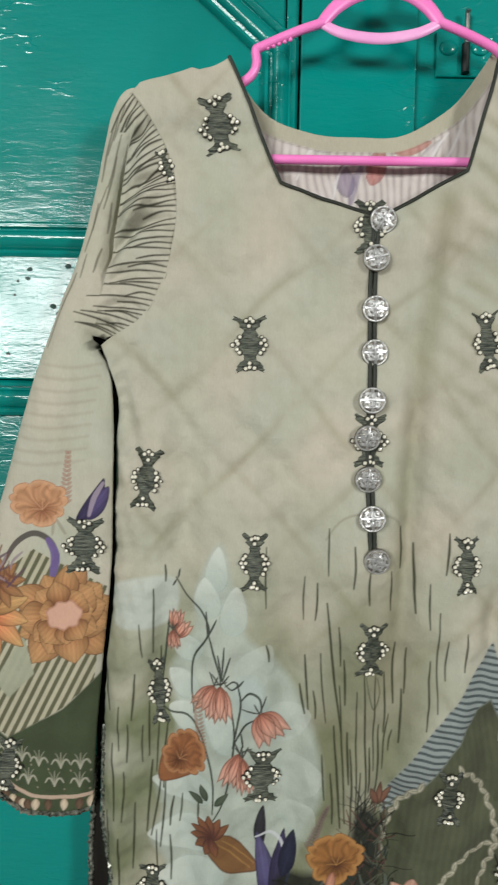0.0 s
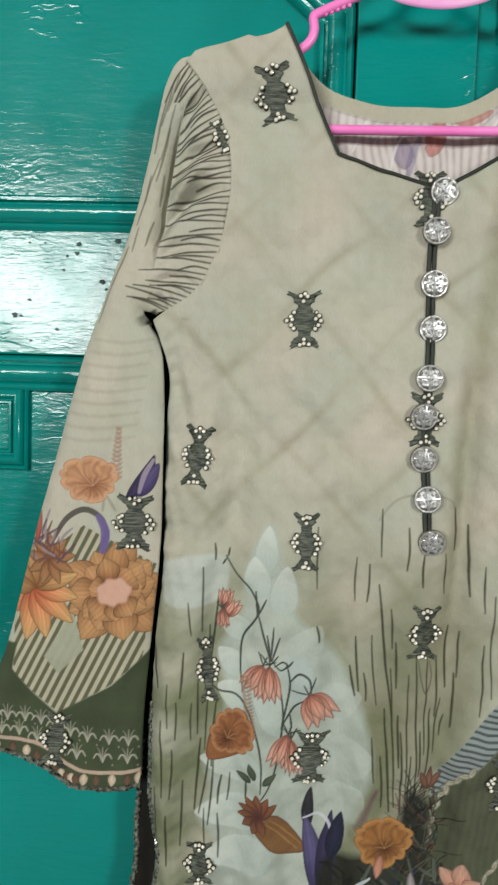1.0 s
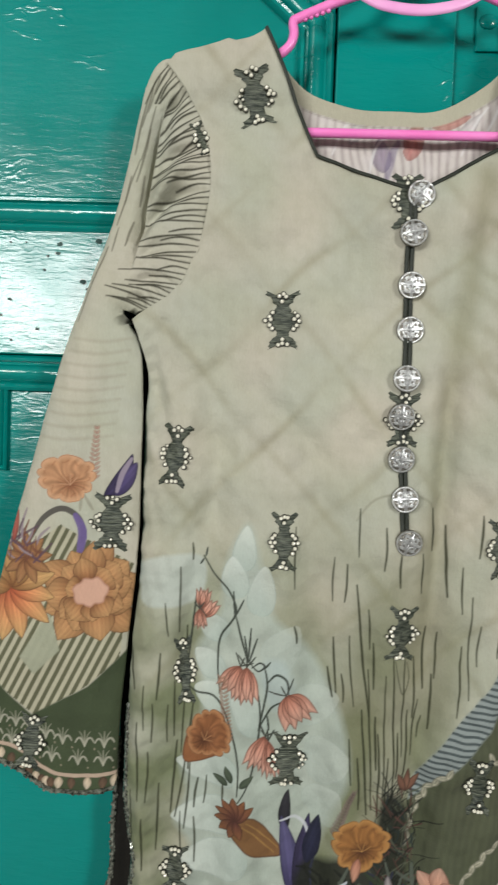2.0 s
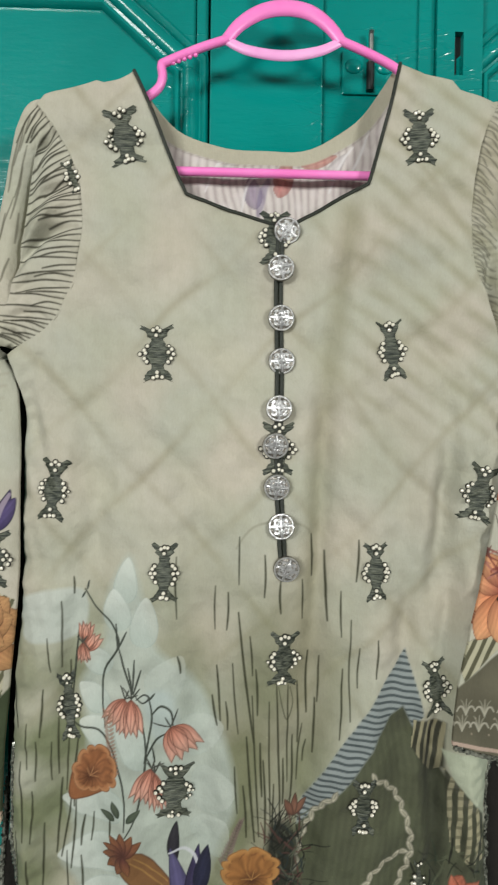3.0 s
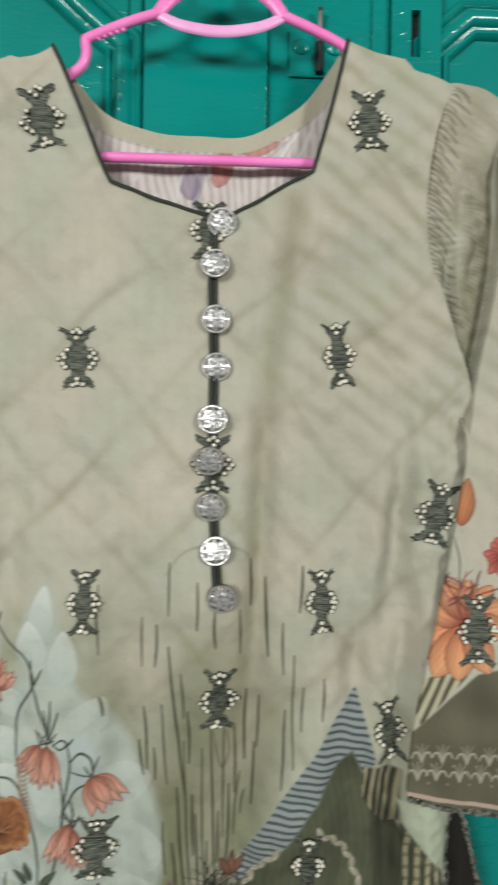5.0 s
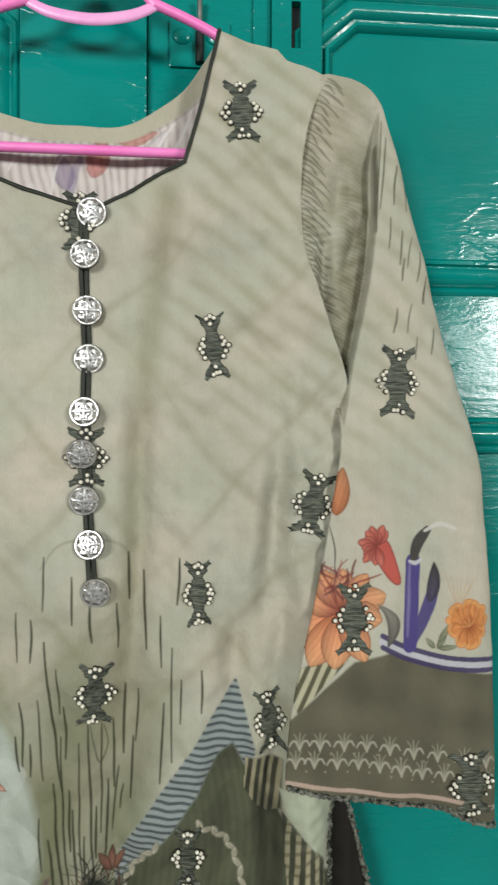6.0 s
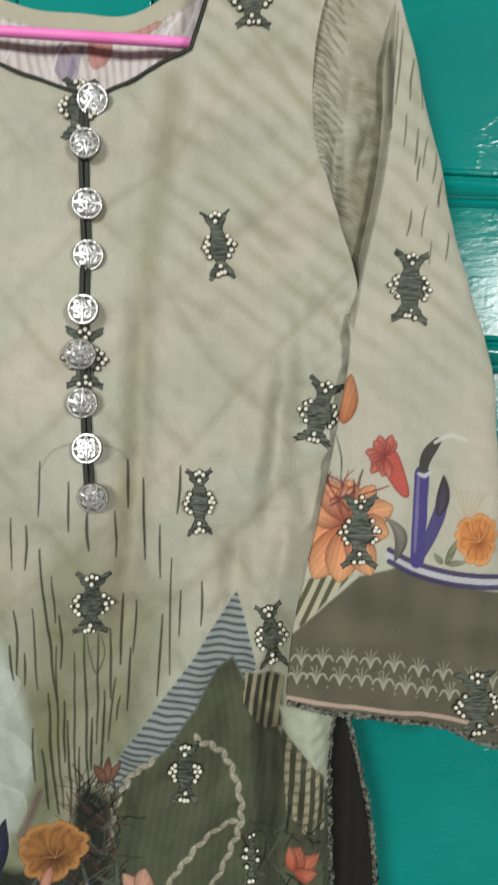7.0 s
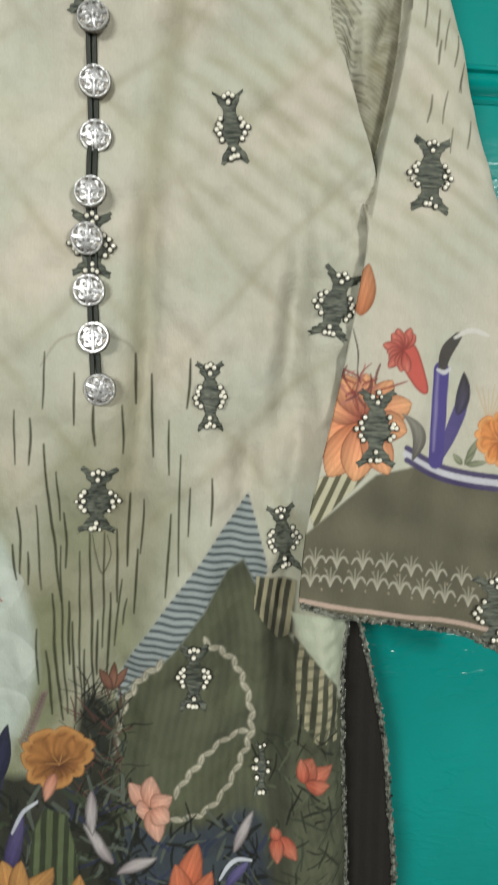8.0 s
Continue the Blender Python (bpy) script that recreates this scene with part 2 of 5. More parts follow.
    def bloom(self, at, radius, colour, rim, dark, squash=1.0, turn=0.0, eye=(0.0, -0.3), lobes=9):
        """A ruffled open bloom seen from the side: lobed pale rim, radial folds darkening to an eye off its middle."""
        s = self.cut(np.array([at]), radius * 1.3)
        x, z = (self.x[s] - at[0]) / radius, (self.z[s] - at[1]) / (radius * squash)
        if not x.size:
            return
        c, n = math.cos(turn), math.sin(turn)
        x, z = x * c + z * n, -x * n + z * c
        th = np.arctan2(z, x)
        lobe = np.abs(np.sin(th * lobes / 2 + 0.9 * np.sin(2 * th + 1) + 0.4 * np.sin(5 * th)))
        edge = 0.80 + 0.16 * lobe ** 0.6 + 0.05 * np.sin(3 * th + 1)
        r = np.hypot(x, z) / edge
        ex, ez = x - eye[0], z - eye[1]
        q = np.clip(np.hypot(ex, ez) / 1.2, 0, 1)
        fold = np.sin(np.arctan2(ez, ex) * 15 + 2.6 * np.sin(q * 6 + 2 * th)) * np.sin(np.arctan2(ez, ex) * 4 + 1)
        m = np.clip((1 - r) * radius / 0.0007 + 0.5, 0, 1)
        c0, c1, c2 = ink(colour), ink(rim), ink(dark)
        col = c2 + (c0 - c2) * np.clip(q * 2.6 - 0.1, 0, 1)[..., None]
        col = col * (0.90 + 0.22 * fold)[..., None]
        self.put(s, m, col)
        self.put(s, m * np.clip((r - 0.74) / 0.2, 0, 1) * 0.7, c1)
        self.put(s, m * np.clip(1 - np.abs(r - 0.74 - 0.07 * np.sin(9 * th)) / 0.05, 0, 1) * 0.5 * (np.sin(11 * th + 1) > -0.2), c2)
        self.put(s, m * np.clip(1 - np.abs(r - 0.985) * radius / 0.0009, 0, 1) * 0.7, c2)
        for k in range(4):
            a = turn + 0.4 + k * 0.75
            p = np.array((at[0] + radius * (eye[0] * c - eye[1] * n), at[1] + radius * squash * (eye[0] * n + eye[1] * c)))
            self.line([p, p + np.array((math.cos(a), math.sin(a))) * radius * 0.34], 0.0010, rim, 0.6)

    def bell(self, base, tip, width, colour, tipc, edge):
        """A hanging bell flower of pointed petals with dark sepals."""
        base, tip = np.array(base), np.array(tip)
        v = tip - base
        n = np.array((-v[1], v[0]))
        wide = width / max(np.hypot(*v), 1e-6)
        for o, l in ((-0.55, 0.90), (0.55, 0.90), (-0.26, 1.0), (0.26, 1.0), (0.0, 0.92)):
            self.petal(base, base + v * l + n * o * wide, width * 0.48, colour, tipc, edge, None, 1.0, 0.0, 0.80, 1.05)
        self.line([base, base + v * 0.8], 0.0009, edge, 0.6)
        for o in (-0.3, 0.3):
            self.line([base, base + v * 0.5 + n * o * wide * 0.7, base + v * 0.95 + n * o * wide], 0.0009, edge, 0.7)
        for o in (-0.5, 0.0, 0.5):
            self.line([base, base - v * 0.28 + n * o * wide * 0.8], 0.0016, (62, 64, 56))


DRAPE = {}


def drop_on(surf, p, lift=0.0):
    """The point (x, z) laid on a hung panel, lift metres in front of it."""
    x, z, y = DRAPE[surf]
    i = min(max(int(np.searchsorted(x, p[0])) - 1, 0), len(x) - 2)
    j = min(max(int(np.searchsorted(z, p[1])) - 1, 0), len(z) - 2)
    u, v = min(max((p[0] - x[i]) / (x[i + 1] - x[i]), 0), 1), min(max((p[1] - z[j]) / (z[j + 1] - z[j]), 0), 1)
    h = (y[j, i] * (1 - u) + y[j, i + 1] * u) * (1 - v) + (y[j + 1, i] * (1 - u) + y[j + 1, i + 1] * u) * v
    return Vector((p[0], float(h) - lift, p[1]))


def cloth(name, outline, surf, dye, parent, label="", step=0.0008, coarse_below=None, ground=(174, 174, 159)):
    """A cloth panel: a fine grid trimmed to its outline, hung in its folds, with the print as a colour attribute and a turned edge."""
    poly = np.array(outline, float)
    x = np.arange(poly[:, 0].min() - step, poly[:, 0].max() + 2 * step, step)
    z0, z1 = poly[:, 1].min() - step, poly[:, 1].max() + 2 * step
    if coarse_below and z0 < coarse_below:
        z = np.concatenate([np.arange(z0, coarse_below, step * 4), np.arange(coarse_below, z1, step)])
    else:
        z = np.arange(z0, z1, step)
    gx, gz = np.meshgrid(x, z)
    d = Dye(gx, gz, ground)
    dye(d)
    cx, cz = (gx[:-1, :-1] + gx[1:, 1:]) / 2, (gz[:-1, :-1] + gz[1:, 1:]) / 2
    keep = inside(cx, cz, poly)
    count = np.zeros(gx.shape, int)
    for a in (slice(0, -1), slice(1, None)):
        for b in (slice(0, -1), slice(1, None)):
            count[a, b] += keep
    rim = (count > 0) & (count < 4)
    px, pz = gx[rim], gz[rim]
    best, bx, bz = np.full(px.shape, 1e9), px.copy(), pz.copy()
    for (ax, az), (ex, ez) in zip(poly, np.roll(poly, -1, 0)):
        dx, dz = ex - ax, ez - az
        t = np.clip(((px - ax) * dx + (pz - az) * dz) / max(dx * dx + dz * dz, 1e-12), 0, 1)
        qx, qz = ax + t * dx, az + t * dz
        dd = np.hypot(px - qx, pz - qz)
        m = dd < best
        best, bx, bz = np.where(m, dd, best), np.where(m, qx, bx), np.where(m, qz, bz)
    gx, gz = gx.copy(), gz.copy()
    gx[rim], gz[rim] = bx, bz
    gy = surf(gx, gz)
    DRAPE[surf] = (x, z, gy)
    used = count > 0
    index = np.full(gx.shape, -1)
    index[used] = np.arange(used.sum())
    co = np.stack([gx[used], gy[used], gz[used]], 1)
    col = d.c[used]
    a, b, c, e = index[:-1, :-1][keep], index[:-1, 1:][keep], index[1:, 1:][keep], index[1:, :-1][keep]
    quads = np.stack([a, b, c, e], 1)
    # turned edge, 4 mm deep
    pad = np.pad(keep, 1)
    sides = []
    for (dj, di), (p, q) in (((-1, 0), (0, 1)), ((0, 1), (1, 2)), ((1, 0), (2, 3)), ((0, -1), (3, 0))):
        open_ = keep & ~pad[1 + dj:pad.shape[0] - 1 + dj, 1 + di:pad.shape[1] - 1 + di]
        cs = (index[:-1, :-1], index[:-1, 1:], index[1:, 1:], index[1:, :-1])
        sides.append(np.stack([cs[q][open_], cs[p][open_]], 1))
    sides = np.concatenate(sides)
    rimv = np.unique(sides)
    back = np.full(len(co), -1)
    back[rimv] = len(co) + np.arange(len(rimv))
    co = np.concatenate([co, co[rimv] + np.array([0, 0.004, 0])])
    col = np.concatenate([col, col[rimv]])
    quads = np.concatenate([quads, np.stack([sides[:, 0], sides[:, 1], back[sides[:, 1]], back[sides[:, 0]]], 1)])
    me = bpy.data.meshes.new(name)
    me.vertices.add(len(co))
    me.vertices.foreach_set("co", co.astype(np.float32).ravel())
    me.loops.add(quads.size)
    me.loops.foreach_set("vertex_index", quads.astype(np.int32).ravel())
    me.polygons.add(len(quads))
    me.polygons.foreach_set("loop_start", np.arange(0, quads.size, 4, dtype=np.int32))
    me.polygons.foreach_set("use_smooth", np.ones(len(quads), bool))
    me.update(calc_edges=True)
    att = me.attributes.new("print", "FLOAT_COLOR", "POINT")
    att.data.foreach_set("color", np.concatenate([col, np.ones((len(col), 1))], 1).astype(np.float32).ravel())
    me.materials.append(CLOTH)
    ob = new(name, me)
    adopt(ob, parent)
    return tagged(ob, label)


# ---- the room ----
BACK = 0.80


def structure(name, bm, material, label, smooth=False):
    return tagged(mesh_ob(name, bm, material, smooth), label, name.split("_")[0], "", "structure")


structure("floor", box_bm(-3.2, 3.2, -3.2, 1.0, -0.1, 0), FLOOR, "bare grey cement floor of the room")
structure("ceiling", box_bm(-3.2, 3.2, -3.2, 1.0, 3.1, 3.2), PLASTER, "plain whitewashed ceiling")
structure("wall_west", box_bm(-3.2, -3.0, -3.0, 1.0, 0, 3.1), PLASTER, "plain whitewashed side wall")
structure("wall_east", box_bm(3.0, 3.2, -3.0, 1.0, 0, 3.1), PLASTER, "plain whitewashed side wall")
wall = box_bm(-3.0, -0.86, BACK, 1.0, 0, 3.1)
box_bm(0.86, 3.0, BACK, 1.0, 0, 3.1, 0, wall)
box_bm(-0.86, 0.86, BACK, 1.0, 2.25, 3.1, 0, wall)
# slab added behind the door so no sky light shows through its gaps
box_bm(-0.86, 0.86, 0.81, 1.0, 0, 2.25, 0, wall)
structure("wall_north", wall, PLASTER, "whitewashed wall, its doorway blocked behind by an added slab")
wall = box_bm(-3.0, 3.0, -3.2, -3.0, 0, 1.6)
box_bm(-3.0, 3.0, -3.2, -3.0, 2.45, 3.1, 0, wall)
for a, b in ((-3.0, -2.7), (-1.2, 2.12), (2.92, 3.0)):
    box_bm(a, b, -3.2, -3.0, 1.6, 2.45, 0, wall)
structure("wall_south", wall, PLASTER, "whitewashed wall with two high windows")
for i, (a, b) in enumerate(((-2.7, -1.2), (2.12, 2.92))):
    w = thing("window_%d" % (i + 1), ((a + b) / 2, -3.1, 1.6), "high wooden window letting in daylight", "window", "", "structure")
    bm = box_bm(a, b, -3.14, -3.08, 1.6, 1.64)
    box_bm(a, b, -3.14, -3.08, 2.41, 2.45, 0, bm)
    box_bm(a, a + 0.04, -3.14, -3.08, 1.64, 2.41, 0, bm)
    box_bm(b - 0.04, b, -3.14, -3.08, 1.64, 2.41, 0, bm)
    adopt(mesh_ob("window_frame", bm, PAINT, False), w)

# ---- the green double door ----
RAIL, FIELD = 0.766, 0.772
MOULD = [(-0.0185, 0), (-0.0185, 0.008), (-0.0155, 0.0105), (-0.012, 0.0085), (-0.0105, 0.005), (-0.008, 0.009), (-0.003, 0.013), (0.002, 0.0135), (0.006, 0.011), (0.008, 0.0055), (0.0105, 0.0045), (0.012, 0.0085), (0.015, 0.009), (0.0175, 0.006), (0.0185, 0)]
SMALL = [(u * 0.6, h * 0.8) for u, h in MOULD]
TOP, FOOT = 2.24, 0.02


def door_leaf(name, x0, x1, inner, label):
    """One leaf: stiles and rails, chamfered upper panel, lower panels, ridged mouldings. inner: its edge at the middle of the doorway."""
    leaf = thing(name, ((x0 + x1) / 2, RAIL, FOOT), label, "door", "leaves of the double door", "structure")
    s = 1 if inner == x1 else -1
    e = inner - s * 0.002
    part_box = lambda n, a, b, z0, z1, y, lab="": tagged(adopt(mesh_ob(n, box_bm(min(a, b), max(a, b), y, BACK, z0, z1, 0.0015), PAINT, False), leaf), lab)  # noqa: E731
    out = x0 if inner == x1 else x1
    stile_i, stile_o = MID[inner], out + s * 0.10
    part_box("stile", e, stile_i, FOOT, TOP, RAIL)
    part_box("stile", out + s * 0.003, stile_o, FOOT, TOP, RAIL)
    for z0, z1 in RAILS[inner]:
        part_box("rail", stile_o + s * 0.0005, stile_i - s * 0.0005, z0, z1, RAIL)
    cuts = sorted(RAILS[inner])
    for (_, a), (b, _) in zip(cuts, cuts[1:]):
        part_box("panel", stile_o + s * 0.001, stile_i - s * 0.001, a + 0.0005, b - 0.0005, FIELD)
    # octagonal moulding round the upper panel
    zb, zt = UP[inner]
    c = CHAMFER[inner]
    xi, xo = MOULD_X[inner], stile_o + s * 0.02
    loop = [(xo + s * c, zb), (xi, zb), (xi, zt - c * 0.88), (xi - s * c, zt), (xo + s * c, zt), (xo, zt - c), (xo, zb + c)]
    if s < 0:
        loop = loop[::-1]
    adopt(mesh_ob("moulding", sweep_bm(loop, MOULD, FIELD + 0.001, None, True), PAINT), leaf)
    z = LOW[inner]
    adopt(mesh_ob("moulding", sweep_bm([(xo, z), (xi, z)] if s > 0 else [(xi, z), (xo, z)], MOULD, FIELD + 0.001), PAINT), leaf)
    return leaf


MID = {-0.076: -0.090, 0.038: 0.150}
MOULD_X = {-0.076: -0.096, 0.038: 0.197}
CHAMFER = {-0.076: 0.085, 0.038: 0.037}
RAILS = {-0.076: [(FOOT, 0.22), (0.52, 0.66), (1.372, 1.50), (2.02, TOP)], 0.038: [(FOOT, 0.22), (0.52, 0.66), (1.352, 1.482), (2.02, TOP)]}
UP = {-0.076: (1.5165, 1.785), 0.038: (1.494, 1.7485)}
LOW = {-0.076: 1.353, 0.038: 1.340}
left = door_leaf("door_1", -0.84, -0.076, -0.076, "glossy green enamelled wooden door leaf with ridged mouldings")
right = door_leaf("door_2", 0.038, 0.84, 0.038, "glossy green enamelled wooden door leaf with lock board")
# raised frame of the small lower panel
adopt(mesh_ob("panel_frame", sweep_bm([(-0.70, 1.262), (-0.412, 1.262), (-0.412, 1.330), (-0.70, 1.330)], SMALL, FIELD + 0.001, None, True), PAINT), left)
# closing strip between the leaves
adopt(mesh_ob("closing_strip", box_bm(-0.0755, 0.0394, 0.757, BACK, FOOT, TOP, 0.0015), PAINT, False), left)
# lock board with a slot on the other leaf
bm = bmesh.new()
for a, b, z0, z1 in ((0.156, 0.1745, 1.2, 2.0), (0.1835, 0.2035, 1.2, 2.0), (0.1745, 0.1835, 1.2, 1.703), (0.1745, 0.1835, 1.747, 2.0)):
    box_bm(a, b, 0.756, 0.7655, z0, z1, 0, bm)
adopt(mesh_ob("lock_board", bm, PAINT, False), right)
adopt(mesh_ob("slot_back", box_bm(0.1745, 0.1835, 0.7645, 0.7655, 1.703, 1.747), IRON, False), right)
adopt(mesh_ob("ledge", box_bm(0.139, 0.1555, 0.7625, 0.7655, 1.2, 2.0, 0.001), PAINT, False), right)
# dark plate on the stile, standing for the shade inside a latch opening
adopt(mesh_ob("latch_slot_shade", box_bm(0.047, 0.090, 0.7645, 0.7655, 1.784, 1.794, 0.0004), IRON), right)

# chips in the paint of the middle rail
rng = random.Random(8)
for k in range(16):
    cx, cz = rng.uniform(-0.43, -0.30), rng.uniform(1.385, 1.49)
    s = rng.uniform(0.0010, 0.0034)
    bm = bmesh.new()
    n = 9
    ring = [bm.verts.new((cx + math.cos(a) * s * rng.uniform(0.6, 1.5), 0.7656, cz + math.sin(a) * s * rng.uniform(0.5, 1.0))) for a in (2 * math.pi * i / n for i in range(n))]
    mid = bm.verts.new((cx, 0.7650, cz))
    for i in range(n):
        bm.faces.new((ring[i], ring[(i + 1) % n], mid))
    adopt(mesh_ob("paint_chip", bm, CHIP, False), left)

# surface bolt, painted over
bolt = thing("door_bolt", (0.088, 0.766, 1.69), "small bolt plate painted over green with a bare pin", "bolt")
bm = box_bm(0.060, 0.117, 0.7625, 0.7655, 1.684, 1.728, 0.0015)
adopt(mesh_ob("plate", bm, PAINT, False), bolt)
for x in (0.072, 0.104):
    bm = bmesh.new()
    bmesh.ops.create_uvsphere(bm, u_segments=16, v_segments=8, radius=0.0095, matrix=Matrix.Translation((x, 0.7625, 1.712)) @ Matrix.Diagonal((1, 0.35, 0.8, 1)))
    adopt(mesh_ob("rivet", bm, PAINT), bolt)
bm = tube_bm([(0.0885, 0.759, 1.686), (0.0885, 0.759, 1.714)], 0.0042, 10)
adopt(tagged(mesh_ob("keeper", bm, IRON), "dark open keeper"), bolt)
bm = tube_bm([(0.0885, 0.757, 1.714), (0.0885, 0.757, 1.742), (0.0885, 0.754, 1.745)], 0.0026, 10)
adopt(tagged(mesh_ob("pin", bm, BARE), "bare bright steel pin"), bolt)

# ---- the kameez: shapes ----
NECK = [(-0.1440, 1.6680), (-0.1360, 1.6520), (-0.1190, 1.6130), (-0.1020, 1.5710), (-0.0940, 1.5550), (-0.0550, 1.5410), (-0.0130, 1.5280), (-0.0060, 1.5250), (0.0090, 1.5310), (0.0420, 1.5500), (0.0760, 1.5680), (0.0840, 1.5960), (0.0950, 1.6390), (0.1050, 1.6830)]
SHOULDER_R = [(0.1290, 1.6750), (0.1550, 1.6690), (0.1630, 1.6610), (0.1990, 1.6470)]
SEAM_R = [(0.1990, 1.6470), (0.1850, 1.6170), (0.1770, 1.5790), (0.1760, 1.5450), (0.1780, 1.5120), (0.1860, 1.4790), (0.1960, 1.4480)]
SIDE_R = [(0.2120, 1.4030), (0.2270, 1.3450), (0.2260, 1.2430), (0.2210, 1.1450), (0.2060, 1.0480), (0.2090, 1.0200), (0.2060, 0.9690), (0.2080, 0.9170), (0.2110, 0.8650), (0.2150, 0.8030), (0.215, 0.66)]
SIDE_L = [(-0.285, 0.66), (-0.2460, 0.8570), (-0.2490, 0.9070), (-0.2540, 0.9520), (-0.2550, 1.0310), (-0.2510, 1.1030), (-0.2460, 1.1690), (-0.2460, 1.2280), (-0.2460, 1.3020), (-0.2440, 1.3550), (-0.2520, 1.3860), (-0.2590, 1.4030)]
SEAM_L = [(-0.2490, 1.4110), (-0.2210, 1.4300), (-0.2020, 1.4650), (-0.1920, 1.5040), (-0.1900, 1.5440), (-0.1970, 1.5770), (-0.2130, 1.6080), (-0.2330, 1.6350)]
SHOULDER_L = [(-0.2260, 1.6440), (-0.1980, 1.6510), (-0.1780, 1.6570), (-0.1710, 1.6550), (-0.1480, 1.6650)]


def run(pts, n=5):
    return [tuple(p) for p in smooth_line(pts, n)]


BODY = NECK + SHOULDER_R[:-1] + run(SEAM_R) + run(SIDE_R) + run(SIDE_L) + run(SEAM_L) + SHOULDER_L
side_l = np.array(run(SIDE_L) + run(SEAM_L))
side_r = np.array((run(SEAM_R) + run(SIDE_R))[::-1])


def edge_x(z, side, pick):
    o = np.argsort(side[:, 1])
    return np.interp(z, side[o, 1], side[o, 0])


def groove(x, z, pts, depth, width):
    line = smooth_line(pts, 4)
    pad = width * 3
    m = (x > line[:, 0].min() - pad) & (x < line[:, 0].max() + pad) & (z > line[:, 1].min() - pad) & (z < line[:, 1].max() + pad)
    out = np.zeros_like(x)
    d, t = dist_line(x[m], z[m], line)
    out[m] = depth * np.exp(-(d / width) ** 2) * np.sin(np.pi * np.clip(t * 0.96 + 0.02, 0, 1)) ** 1.1
    return out


def body_surface(x, z):
    """Depth of the front of the kameez: hangs flat, rolls back at the sides, soft vertical folds below the bust."""
    d = np.minimum(x - edge_x(z, side_l, 0), edge_x(z, side_r, 1) - x)
    low = np.clip((1.45 - z) / 0.5, 0, 1)
    y = 0.700 + 0.016 * np.exp(-np.clip(d, 0, 1) / 0.011) * np.clip((1.40 - z) / 0.08, 0, 1)
    y = y + 0.0034 * ripple(x, z, 3, 0.10) + 0.0014 * ripple(x, z, 5, 0.035)
    y = y + low * (0.0055 * np.sin(x * 62 + 0.6 * np.sin(z * 9)) + 0.0026 * np.sin(x * 131 + z * 5))
    y = y + 0.008 * np.clip((z - 1.60) / 0.12, 0, 1) ** 2
    y = y + 0.0016 * ripple(x, z, 7, 0.020, 9) * (np.exp(-np.clip(d, 0, 1) / 0.03) * np.clip((1.44 - z) / 0.06, 0, 1) + 0.35 * low)
    for pts, depth, width in FOLDS:
        y = y + groove(x, z, pts, depth * 2.5, width * 1.5)
    return y


FOLDS = [
    ([(-0.1930, 1.2210), (-0.1980, 1.0840), (-0.2010, 0.9520)], 0.0035, 0.007),
    ([(0.1720, 1.0250), (0.1720, 0.9310), (0.1770, 0.8370)], 0.003, 0.006),
    ([(0.0350, 1.4490), (0.0390, 1.3220), (0.0370, 1.2160), (0.0280, 1.0290)], 0.0055, 0.008),
    ([(0.0770, 1.5440), (0.0660, 1.4960), (0.0660, 1.4280)], 0.0025, 0.008),
    ([(-0.1790, 1.3420), (-0.1760, 1.2680), (-0.1790, 1.1890)], 0.004, 0.012),
    ([(0.1640, 1.3760), (0.1600, 1.2690), (0.1340, 1.1360)], 0.0058, 0.009),
    ([(0.1450, 1.3650), (0.1360, 1.2430), (0.1310, 1.1620)], -0.003, 0.008),
    ([(-0.1020, 1.5200), (-0.0600, 1.4680), (-0.0380, 1.3740)], 0.0016, 0.012),
    ([(-0.2430, 1.3960), (-0.2340, 1.3450), (-0.2250, 1.2820)], 0.003, 0.006),
    ([(-0.2280, 1.4070), (-0.2160, 1.3450)], 0.0025, 0.006),
    ([(-0.1900, 1.3730), (-0.1010, 1.3050), (-0.0850, 1.2690)], 0.0015, 0.008),
    ([(0.1410, 1.0610), (0.1530, 0.9780), (0.1510, 0.8610), (0.1480, 0.8050)], 0.0035, 0.009),
    ([(0.1220, 1.2060), (0.1210, 1.1390), (0.1270, 1.0890)], 0.004, 0.008),
    ([(0.1640, 1.2340), (0.1640, 1.1620), (0.1580, 1.1160)], 0.004, 0.007),
    ([(0.1600, 1.1700), (0.1570, 1.0900), (0.1530, 1.0200), (0.1510, 0.9300), (0.1500, 0.8600)], 0.0062, 0.0075),
    ([(0.1700, 1.3900), (0.1690, 1.3000), (0.1620, 1.2100)], -0.004, 0.007),
    ([(-0.1460, 1.5900), (-0.1870, 1.5990), (-0.2130, 1.6130)], 0.0016, 0.007),
    ([(0.1190, 1.5660), (0.0770, 1.5230), (0.0350, 1.4960)], 0.0014, 0.01),
]

SLEEVE_L = run([(-0.2220, 1.6400), (-0.2380, 1.6380), (-0.2500, 1.6210), (-0.2600, 1.5870), (-0.2710, 1.5440), (-0.2840, 1.4930), (-0.3020, 1.4360), (-0.3200, 1.3840), (-0.3350, 1.3310), (-0.3490, 1.2780), (-0.3630, 1.2230), (-0.3760, 1.1690), (-0.3870, 1.1240), (-0.3990, 1.0790), (-0.4160, 1.0330), (-0.4280, 0.9920)], 4)
HEM_L = run([(-0.4270, 0.9890), (-0.4000, 0.9860), (-0.3720, 0.9800), (-0.3490, 0.9680), (-0.3270, 0.9540), (-0.2990, 0.9510), (-0.2640, 0.9560)], 4)
